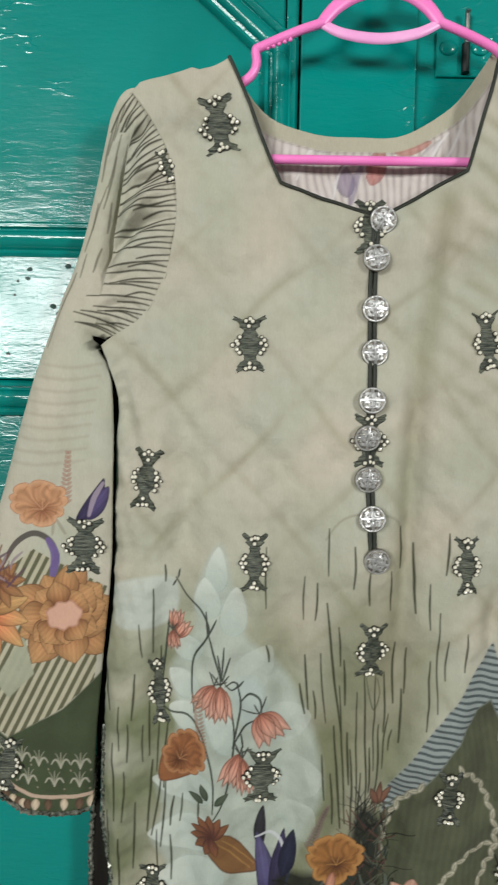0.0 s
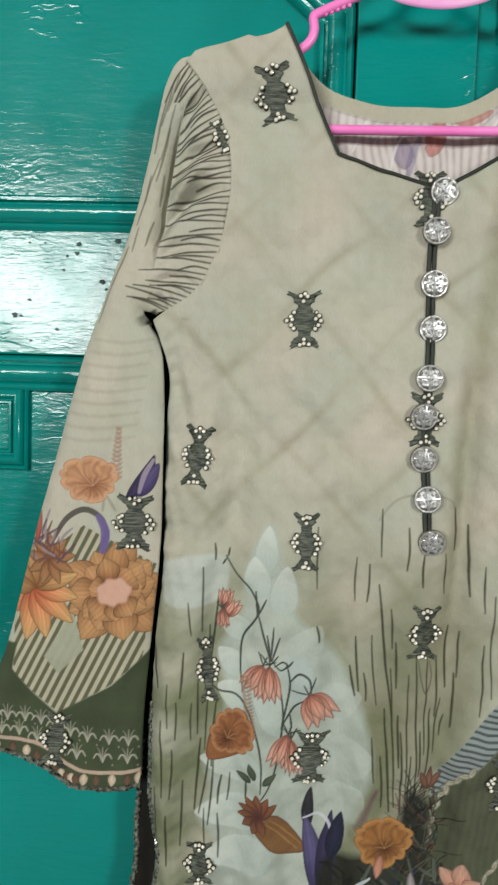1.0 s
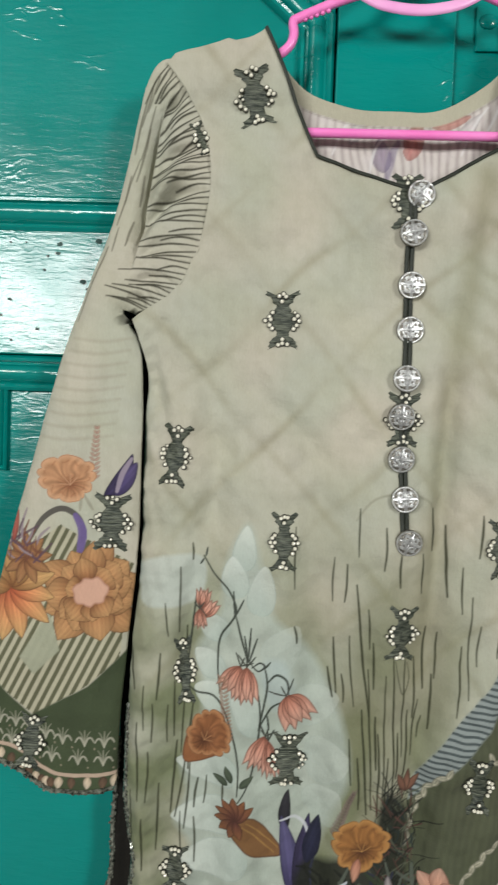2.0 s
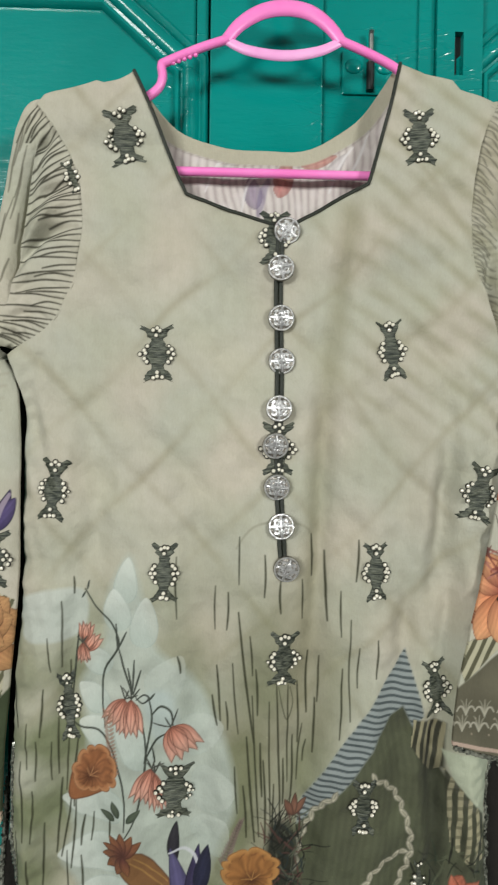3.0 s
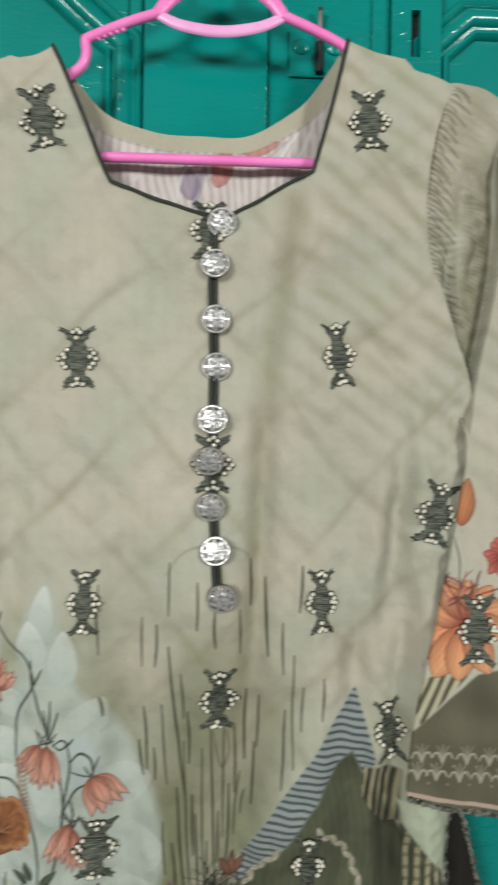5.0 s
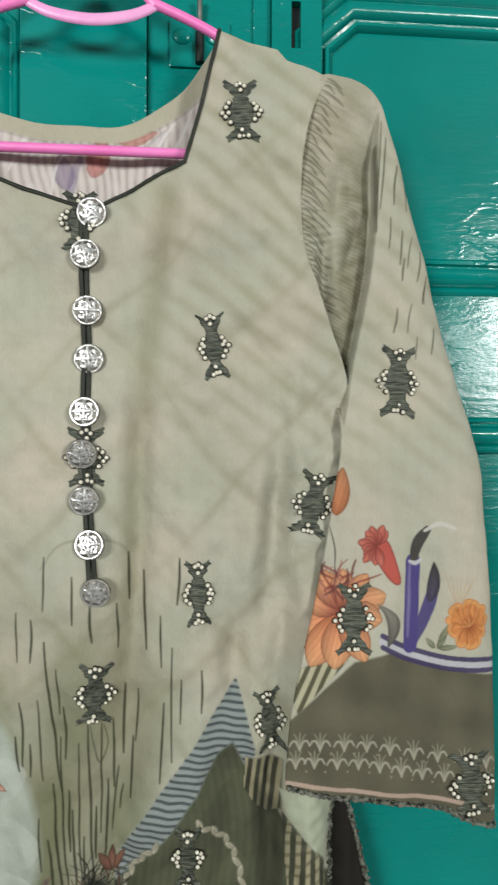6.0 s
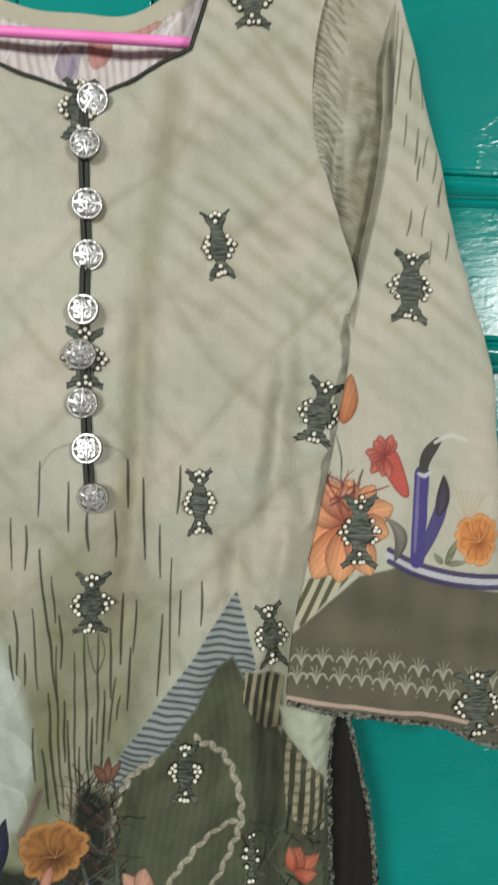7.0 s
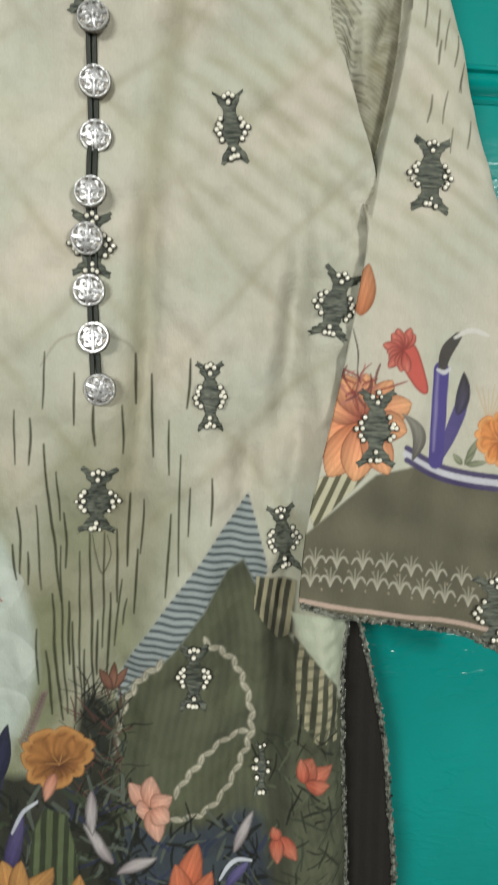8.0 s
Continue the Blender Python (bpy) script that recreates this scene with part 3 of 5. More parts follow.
INNER_L = run([(-0.2620, 0.9630), (-0.2610, 1.0190), (-0.2560, 1.0920), (-0.2490, 1.1740), (-0.2475, 1.2550), (-0.2480, 1.3340), (-0.2520, 1.3800), (-0.2640, 1.4000), (-0.2700, 1.4120), (-0.2590, 1.4100)], 4)
LEFT = SLEEVE_L + HEM_L + INNER_L + [(x + 0.002, z) for x, z in run(SEAM_L)[1:-1]]
SLEEVE_R = run([(0.1880, 1.6460), (0.2000, 1.6500), (0.2230, 1.6440), (0.2430, 1.6310), (0.2520, 1.6090), (0.2680, 1.5630), (0.2840, 1.5060), (0.2990, 1.4480), (0.3150, 1.3920), (0.3280, 1.3430), (0.3370, 1.2930), (0.3430, 1.2190), (0.3480, 1.1190), (0.3510, 0.9960)], 4)
HEM_R = run([(0.3500, 0.9960), (0.3260, 1.0050), (0.2950, 1.0180), (0.2440, 1.0260), (0.2040, 1.0300), (0.1640, 1.0400)], 4)
INNER_R = run([(0.1630, 1.0420), (0.1670, 1.0970), (0.1750, 1.1410), (0.1910, 1.2140), (0.2030, 1.2820), (0.2100, 1.3380), (0.2040, 1.3980), (0.1970, 1.4460)], 4)
RIGHT = SLEEVE_R + HEM_R + INNER_R + [(x - 0.002, z) for x, z in run(SEAM_R)[1:-1][::-1]]


def sleeve_surface(outer, inner, folds, step_line, step_side, step_depth, roll=0.008, front=0.0, seam=None):
    outer, inner = np.array(outer), np.array(inner)

    def surf(x, z):
        lo, li = dist_line(x, z, outer)[0], dist_line(x, z, inner)[0]
        y = 0.698 + 0.0035 * np.clip((z - 1.36) / 0.05, 0, 1) + 0.008 * np.clip((z - 1.60) / 0.12, 0, 1) ** 2 + 0.010 * np.exp(-lo / 0.010) * np.clip((1.64 - z) / 0.10, 0, 1) + roll * np.exp(-li / 0.008) - front * np.clip((1.38 - z) / 0.06, 0, 1)
        y = y + 0.0016 * ripple(x, z, 11, 0.09) + 0.0007 * ripple(x, z, 12, 0.03)
        for pts, depth, width in folds:
            y = y + groove(x, z, pts, depth * 2.2, width)
        if seam is not None:
            ds, ts = dist_line(x, z, smooth_line(seam, 6))
            y = y + 0.0011 * np.sin(ts * 2 * math.pi * 25 + 3 * np.sin(ts * 9)) * np.exp(-ds / 0.020) * np.clip(ds / 0.003, 0, 1)
        if step_line is not None:
            line = smooth_line(step_line, 5)
            lx = edge_x(z, line, 0)
            top, bot = line[:, 1].max(), line[:, 1].min()
            fade = np.clip((top - z) / 0.05, 0, 1) * np.clip((z - bot) / 0.03, 0, 1)
            q = (lx - x) * step_side
            y = y + step_depth * fade * np.clip(q / 0.002 + 0.5, 0, 1) * np.exp(-np.clip(q, 0, 1) / 0.032)
        return y
    return surf


FOLD_L = [(-0.2300, 1.6130), (-0.2420, 1.5640), (-0.2480, 1.5290), (-0.2540, 1.4880), (-0.2610, 1.4470)]
left_surface = sleeve_surface(SLEEVE_L + HEM_L[:1], INNER_L, [
    ([(-0.2250, 1.6060), (-0.2370, 1.5690), (-0.2440, 1.5390), (-0.2510, 1.5080), (-0.2600, 1.4680)], 0.006, 0.007),
    ([(-0.2000, 1.5240), (-0.2280, 1.5140), (-0.2460, 1.4960), (-0.2580, 1.4730)], 0.008, 0.006),
    ([(-0.1980, 1.5640), (-0.2260, 1.5540), (-0.2400, 1.5290)], 0.005, 0.006),
    ([(-0.2010, 1.5490), (-0.2230, 1.5340), (-0.2370, 1.5160)], -0.004, 0.006),
    ([(-0.2180, 1.6130), (-0.2320, 1.5890)], 0.004, 0.005),
    ([(-0.2240, 1.4730), (-0.2450, 1.4680), (-0.2600, 1.4520)], 0.003, 0.006),
    ([(-0.2210, 1.4380), (-0.2440, 1.4420), (-0.2660, 1.4320)], 0.003, 0.005),
    ([(-0.2440, 1.4170), (-0.2640, 1.4270)], 0.003, 0.005),
    ([(-0.2660, 1.4100), (-0.2610, 1.4010)], 0.016, 0.006),
    ([(-0.2750, 1.3850), (-0.2800, 1.2800), (-0.2920, 1.1720)], 0.002, 0.02),
], FOLD_L, 1, 0.017, 0.008, 0.0, SEAM_L)
right_surface = sleeve_surface(SLEEVE_R, INNER_R[:20], [
    ([(0.1990, 1.5180), (0.1990, 1.4750), (0.2040, 1.4370)], 0.006, 0.006),
    ([(0.2340, 1.5340), (0.2150, 1.4760)], 0.003, 0.006),
    ([(0.2130, 1.5810), (0.2090, 1.5230)], 0.004, 0.008),
    ([(0.2680, 1.3410), (0.2800, 1.2190), (0.2740, 1.0450)], 0.003, 0.02),
], [(0.2440, 1.6250), (0.2420, 1.5830), (0.2410, 1.5200), (0.2340, 1.4620), (0.2220, 1.4030), (0.2120, 1.3450)], 1, 0.022, 0.0, 0.009, SEAM_R)

BACK_NECK = [(-0.1380, 1.6640), (-0.1050, 1.6280), (-0.0670, 1.6150), (-0.0200, 1.6100), (0.0270, 1.6150), (0.0680, 1.6390), (0.0940, 1.6720), (0.1070, 1.6940)]
BACK_R = [(0.1980, 1.6600), (0.1810, 1.5600), (0.2360, 1.3480), (0.2260, 1.1870), (0.2230, 1.0160), (0.2340, 0.9740), (0.2470, 0.9180), (0.2550, 0.8520), (0.2610, 0.7760), (0.262, 0.62)]
BACK_L = [(-0.325, 0.62), (-0.2750, 0.8270), (-0.2710, 0.9050), (-0.2660, 0.9890), (-0.2650, 1.1640), (-0.2790, 1.3330), (-0.2870, 1.3990), (-0.2860, 1.4260), (-0.2290, 1.4550), (-0.1980, 1.5520), (-0.2360, 1.6490)]
BACKSIDE = run(BACK_NECK) + BACK_R + BACK_L


def back_surface(x, z):
    return 0.734 + 0.001 * ripple(x, z, 21, 0.08) - 0.010 * np.clip((z - 1.62) / 0.08, 0, 1) + 0.002 * np.sin(x * 90)


def on_body(p, lift=0.0):
    return drop_on(body_surface, p, lift)


def on_left(p, lift=0.0):
    return drop_on(left_surface, p, lift)


def on_right(p, lift=0.0):
    return drop_on(right_surface, p, lift)


def on_back(p, lift=0.0):
    return drop_on(back_surface, p, lift)


# ---- the print ----
OLIVE, DARK, STEM = (74, 80, 54), (22, 25, 17), (50, 56, 46)
INK = (50, 52, 28)
PALE = (196, 206, 200)


def faded_ground(d, lattice=1.0, bands=None, green=None):
    """Mottled beige with a washed-out lattice of soft diagonal lines."""
    x, z = d.x, d.z
    full = (slice(None), slice(None))
    d.put(full, 0.30 * np.clip(ripple(x, z, 31, 0.09) * 0.5 + 0.4, 0, 1), srgb(166, 166, 140))
    d.put(full, 0.45 * np.clip(ripple(x, z, 32, 0.13) * 0.6 + 0.35, 0, 1), srgb(196, 182, 167))
    d.put(full, 0.14 * np.clip(ripple(x, z, 33, 0.02) * 0.6 + 0.3, 0, 1), srgb(150, 146, 124))
    wob = 0.006 * ripple(x, z, 34, 0.16)
    for a, gap, ph, k in ((46, 0.088, 0.02, 0.36), (-48, 0.096, 0.05, 0.32)):
        q = -x * math.sin(radians(a)) + z * math.cos(radians(a)) + wob + ph
        e = np.abs((q / gap) % 1 - 0.5) * gap
        d.put(full, lattice * 1.08 * k * np.exp(-(e / 0.0045) ** 2) * np.clip(0.6 + 0.5 * ripple(x, z, 135 + a, 0.12), 0.1, 1), srgb(138, 132, 104))
    if bands is not None:
        q = -x * math.sin(radians(-37)) + z * math.cos(radians(-37)) + 0.3 * wob
        e = 0.5 + 0.5 * np.sin(q * 2 * math.pi / 0.021 + 0.7 * ripple(x, z, 38, 0.12))
        d.put(full, 0.50 * e ** 1.5 * bands(x, z) * np.clip(0.75 + 0.4 * ripple(x, z, 37, 0.06), 0.2, 1), srgb(140, 138, 110))
    if green is not None:
        d.put(full, green(x, z), srgb(100, 108, 74))


def dashes(d, rows, wide=0.0021, colour=INK, alpha=0.92):
    for i, (a, b) in enumerate(rows):
        mid = ((a[0] + b[0]) / 2 + 0.0009 * math.sin(i * 2.3), (a[1] + b[1]) / 2)
        d.line([a, mid, b], wide * (0.8 + 0.35 * ((i * 7) % 5) / 4), colour, alpha, True, True, 0.001)


def chain(d, pts, colour=(190, 184, 160), gap=0.0078, size=0.0074):
    """A lace chain of small twisted links."""
    line = smooth_line(pts, 14)
    run_, want, k = 0.0, 0.0, 0
    for a, b in zip(line[:-1], line[1:]):
        s = np.hypot(*(b - a))
        while want < run_ + s:
            p = a + (b - a) * (want - run_) / s
            v = (b - a) / s
            n = np.array((-v[1], v[0]))
            sgn = 1 if k % 2 else -1
            d.petal(p - v * size * 0.8 - n * size * 0.4 * sgn, p + v * size * 0.8 + n * size * 0.4 * sgn, size * 0.75, colour, colour, (104, 104, 84), None, 0.85)
            d.line([p - v * size * 0.35 - n * size * 0.18 * sgn, p + v * size * 0.35 + n * size * 0.18 * sgn], 0.0013, (104, 104, 80), 0.6)
            want += gap
            k += 1
        run_ += s


def leaf_spray(d, base, tip, width, colours, n=3, edge=(60, 48, 36)):
    """Overlapping pointed petals fanned from a base."""
    base, tip = np.array(base), np.array(tip)
    v = tip - base
    for i in range(n):
        a = (i - (n - 1) / 2) * 0.5
        w = np.array((v[0] * math.cos(a) - v[1] * math.sin(a), v[0] * math.sin(a) + v[1] * math.cos(a)))
        d.petal(base, base + w * (1 - 0.12 * abs(a)), width, colours[i % len(colours)], colours[(i + 1) % len(colours)], edge, edge)


def tangle(d, at, w, h, n, seed, colours, thick=0.0016):
    """Fine dark foliage: many short curved blades."""
    rng = random.Random(seed)
    for _ in range(n):
        a = (at[0] + rng.uniform(-w, w), at[1] + rng.uniform(-h, h))
        t = rng.uniform(-1.3, 1.3)
        ln = rng.uniform(0.008, 0.030)
        b = (a[0] + math.sin(t) * ln, a[1] + math.cos(t) * ln)
        d.line([a, ((a[0] + b[0]) / 2 + rng.uniform(-0.003, 0.003), (a[1] + b[1]) / 2), b], thick * rng.uniform(0.6, 1.5), rng.choice(colours), 0.85)


def dye_front(d):
    x, z = d.x, d.z
    # green wash of the print, deepened downwards to hold the light's fall-off too
    low = lambda x, z: np.clip((1.25 - z) / 0.20, 0, 1) * (0.3 + 0.7 * np.clip((0.07 - x) / 0.06, 0, 1))  # noqa: E731
    faded_ground(d, 1.0, lambda x, z: np.clip((x - 0.03) / 0.06, 0, 1) * np.clip((z - 1.28) / 0.1, 0, 1), lambda x, z: low(x, z) * 0.85 * np.clip(0.7 + 0.5 * ripple(x, z, 39, 0.09), 0.15, 1))
    # vertical fold's shade painted right of the placket; duller washes over middle and left
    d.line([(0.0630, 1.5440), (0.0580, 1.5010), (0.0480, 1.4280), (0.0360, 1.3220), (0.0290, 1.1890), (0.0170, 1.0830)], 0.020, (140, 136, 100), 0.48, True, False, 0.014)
    d.line([(-0.0430, 1.2240), (-0.0270, 1.2450), (-0.0000, 1.2500), (0.0260, 1.2420), (0.0310, 1.2160)], 0.002, (124, 122, 96), 0.45, True, True, 0.002)
    d.area([(-0.0320, 1.1520), (0.0160, 1.1680), (0.0590, 1.1360), (0.0600, 1.0560), (0.0280, 1.0030), (0.0070, 0.9170), (-0.0300, 0.9180), (-0.0460, 0.9770), (-0.0520, 1.0670)], (124, 122, 90), 0.42, 0.03)
    d.area([(-0.2100, 1.1630), (-0.1890, 1.1630), (-0.1860, 1.0580), (-0.1990, 0.9200), (-0.2450, 0.9000), (-0.2350, 1.0050), (-0.2150, 1.0840)], (112, 120, 86), 0.45, 0.02)
    # pale wash of big leaves on the left
    d.area([(-0.2430, 1.1760), (-0.1870, 1.1850), (-0.1880, 1.1430), (-0.2370, 1.1340), (-0.2450, 1.1530)], PALE, 0.6, 0.004)
    d.area([(-0.1440, 1.2160), (-0.1320, 1.1870), (-0.1180, 1.1340), (-0.0920, 1.1110), (-0.0650, 1.0740), (-0.0460, 1.0260), (-0.0410, 0.9820), (-0.0530, 0.9480), (-0.0680, 0.9070), (-0.0770, 0.8680), (-0.1080, 0.8130), (-0.1850, 0.8190), (-0.2060, 0.8640), (-0.1870, 0.9000), (-0.2040, 0.9270), (-0.1930, 0.9560), (-0.2010, 0.9840), (-0.1800, 1.0130), (-0.1840, 1.0680), (-0.1880, 1.0950), (-0.1670, 1.1340), (-0.1630, 1.1780)], (176, 187, 176), 0.80, 0.009, True, None, lambda x, z: 1 + 0.10 * ripple(x, z, 46, 0.035))
    leaf = [((-0.1470, 1.1730), (-0.1440, 1.2150), 44), ((-0.1520, 1.1460), (-0.1570, 1.1860), 52), ((-0.1300, 1.1310), (-0.1260, 1.1790), 52), ((-0.1610, 1.1070), (-0.1860, 1.1280), 50), ((-0.1650, 1.0690), (-0.1890, 1.0950), 48), ((-0.1540, 1.0420), (-0.1890, 1.0590), 56), ((-0.1180, 1.0820), (-0.0930, 1.1220), 70), ((-0.0950, 1.0400), (-0.0530, 1.0580), 80), ((-0.0820, 0.9910), (-0.0400, 0.9990), 90), ((-0.1460, 0.9760), (-0.2050, 0.9860), 64), ((-0.1400, 0.9370), (-0.2080, 0.9320), 74), ((-0.1330, 0.8970), (-0.2010, 0.8900), 74), ((-0.0750, 0.9410), (-0.0490, 0.9650), 80), ((-0.1260, 1.0160), (-0.1550, 1.0800), 60)]
    for k, (a, b, w) in enumerate(leaf):
        d.petal(a, b, w * 0.00052, (172, 186, 176), (218, 224, 214), (146, 160, 150), None, 0.30 if k in (6, 7, 8, 12) else 0.70, 0.0, 0.62, 0.6, True)
    d.area([(-0.1280, 1.0820), (-0.1050, 1.0880), (-0.0950, 1.0560), (-0.1160, 1.0440)], (168, 184, 184), 0.5, 0.008)
    # dark dashes
    dashes(d, [((-0.0400, 1.2350), (-0.0400, 1.1910)), ((-0.0160, 1.2190), (-0.0160, 1.1790)), ((-0.0010, 1.1940), (0.0000, 1.1630)), ((0.0200, 1.1950), (0.0210, 1.1570)), ((0.0290, 1.2370), (0.0300, 1.1970)), ((-0.0620, 1.1890), (-0.0620, 1.1470)), ((-0.0500, 1.1830), (-0.0510, 1.1470)), ((0.0420, 1.2210), (0.0450, 1.1550)), ((0.0570, 1.1840), (0.0580, 1.1410)), ((0.0730, 1.2330), (0.0710, 1.1940)), ((0.0670, 1.1570), (0.0670, 1.0610)), ((0.0600, 1.1090), (0.0570, 1.0440))])
    dashes(d, [((0.0750, 1.1310), (0.0740, 1.0920)), ((0.0920, 1.1390), (0.0920, 1.1010)), ((-0.0400, 1.1630), (-0.0240, 1.0400)), ((-0.0290, 1.1420), (-0.0260, 1.1040)), ((-0.0600, 1.1130), (-0.0560, 1.0620)), ((-0.0450, 1.1150), (-0.0390, 1.0500)), ((-0.0510, 1.0780), (-0.0490, 1.0540)), ((-0.0640, 1.0830), (-0.0590, 1.0570)), ((-0.0260, 1.0830), (-0.0180, 0.9500)), ((-0.0230, 1.1100), (-0.0210, 1.0670)), ((-0.0100, 1.0800), (-0.0070, 0.9550)), ((-0.0030, 1.0940), (0.0020, 0.9600))])
    dashes(d, [((0.0080, 1.0940), (0.0080, 1.0030)), ((0.0170, 1.0960), (0.0180, 1.0370)), ((0.0270, 1.1250), (0.0260, 1.0670)), ((0.0380, 1.1200), (0.0360, 1.0770)), ((0.0340, 1.0800), (0.0320, 1.0290)), ((0.0220, 1.0560), (0.0170, 1.0030)), ((0.0130, 1.0450), (0.0110, 0.9760)), ((-0.0310, 1.0460), (-0.0220, 0.9440)), ((-0.0420, 1.0190), (-0.0390, 0.9770)), ((-0.0150, 1.0240), (-0.0120, 0.9440)), ((0.0260, 1.0400), (0.0230, 1.0190)), ((0.0040, 1.0240), (0.0040, 0.9810))])
    dashes(d, [((-0.2190, 1.1380), (-0.2150, 1.1070)), ((-0.1950, 1.1960), (-0.1940, 1.1810)), ((-0.2510, 1.0900), (-0.2470, 1.0520)), ((-0.2280, 1.0420), (-0.2280, 1.0050)), ((-0.2430, 1.0210), (-0.2400, 0.9470)), ((-0.2130, 1.0420), (-0.2130, 1.0050)), ((-0.2310, 0.9950), (-0.2320, 0.9470)), ((-0.2040, 1.0050), (-0.2080, 0.9360)), ((-0.2480, 0.9530), (-0.2450, 0.9000)), ((-0.0970, 1.1220), (-0.0940, 1.1060)), ((-0.0990, 1.2160), (-0.0980, 1.1580)), ((-0.2200, 0.9630), (-0.2210, 0.8990))])
    dashes(d, [((-0.1980, 1.0530), (-0.2000, 0.9940)), ((-0.1910, 0.9840), (-0.1950, 0.9200)), ((-0.1830, 0.9680), (-0.1860, 0.9410)), ((-0.1750, 0.9700), (-0.1770, 0.9440)), ((-0.1590, 0.9670), (-0.1590, 0.9510)), ((-0.1990, 0.9360), (-0.1970, 0.8930)), ((-0.1860, 0.9310), (-0.1840, 0.8880)), ((-0.2350, 0.9310), (-0.2340, 0.8780))])
    dashes(d, [((-0.2050, 1.1740), (-0.2050, 1.1110)), ((-0.1980, 1.1160), (-0.2010, 1.0420)), ((-0.1900, 1.0420), (-0.1930, 0.9780)), ((-0.2080, 1.0630), (-0.2070, 1.0100)), ((-0.2220, 1.0900), (-0.2240, 1.0470)), ((-0.2370, 1.0580), (-0.2360, 1.0160)), ((-0.1950, 0.9940), (-0.2040, 0.9310)), ((-0.0180, 1.0400), (-0.0160, 0.9920)), ((-0.0050, 1.0030), (-0.0050, 0.9390)), ((-0.0340, 1.0030), (-0.0300, 0.9500))])
    d.line([(-0.0010, 1.0930), (0.0020, 1.0770), (0.0070, 1.0620), (0.0130, 1.0760), (0.0100, 1.0920)], 0.0012, INK, 0.7)
    # dark olive border with the striped chevron
    d.area([(0.1220, 1.0800), (0.1040, 1.0660), (0.0860, 1.0340), (0.0630, 1.0000), (0.0400, 0.9780), (0.0180, 0.9550), (0.0160, 0.9240), (0.0120, 0.8780), (0.0090, 0.8090), (0.02, 0.74), (0.02, 0.66), (0.24, 0.66), (0.2230, 0.8030), (0.2190, 0.9400), (0.1800, 0.9780), (0.1610, 1.0060), (0.1370, 1.0430)], OLIVE, 0.95, 0.003, False, None, lambda x, z: 0.9 + 0.18 * ripple(x, z, 44, 0.05) + 0.08 * np.sin(x * 900 + 6 * np.sin(z * 30)))
    band = [(0.1220, 1.1270), (0.1030, 1.1000), (0.0830, 1.0700), (0.0560, 1.0330), (0.0300, 0.9960), (0.0200, 0.9760), (0.0190, 0.9560), (0.0420, 0.9780), (0.0660, 1.0020), (0.0880, 1.0330), (0.1060, 1.0660), (0.1190, 1.0740), (0.1310, 1.0500), (0.1390, 1.0640), (0.1300, 1.0990)]
    d.area(band, (144, 154, 152), 1.0, 0.003, False)
    d.stripes(band, (50, 60, 62), 0.0060, 0.0025, -6, 0.85, 0.0005)
    strip = [(0.1300, 1.0600), (0.1630, 1.0550), (0.1620, 1.0110), (0.1520, 1.0010), (0.1290, 1.0310)]
    d.area(strip, (52, 52, 38), 0.95, 0.003, False)
    d.stripes(strip, (150, 144, 116), 0.0078, 0.0036, 84, 0.9)
    d.area([(0.1600, 1.0280), (0.2080, 1.0300), (0.2010, 0.9650), (0.1830, 0.9820), (0.1680, 1.0040)], (176, 184, 158), 0.95, 0.002, False)
    strip = [(0.1620, 1.0110), (0.1990, 0.9680), (0.2020, 0.9210), (0.1820, 0.9220), (0.1670, 0.9410)]
    d.area(strip, (60, 62, 46), 0.9, 0.002, False)
    d.stripes(strip, (156, 150, 122), 0.0086, 0.0040, 87, 0.85)
    d.stripes(strip, (60, 62, 46), 0.0086, 0.0030, 20, 0.5)
    # darker olive along the fold: dark dye and painted fold shade together
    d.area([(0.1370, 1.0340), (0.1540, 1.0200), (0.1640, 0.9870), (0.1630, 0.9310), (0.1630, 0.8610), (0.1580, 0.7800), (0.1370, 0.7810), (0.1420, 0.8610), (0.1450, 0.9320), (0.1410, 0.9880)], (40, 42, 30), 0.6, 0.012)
    chain(d, [(0.0180, 0.9150), (0.0230, 0.9450), (0.0370, 0.9730), (0.0590, 0.9950)])
    chain(d, [(0.0910, 1.0080), (0.1100, 0.9930), (0.1230, 0.9680), (0.1290, 0.9390), (0.1230, 0.9110), (0.1080, 0.8840), (0.0860, 0.8670), (0.0680, 0.8630)])
    chain(d, [(0.1210, 0.9310), (0.1000, 0.9220), (0.0820, 0.9040), (0.0660, 0.8820)])
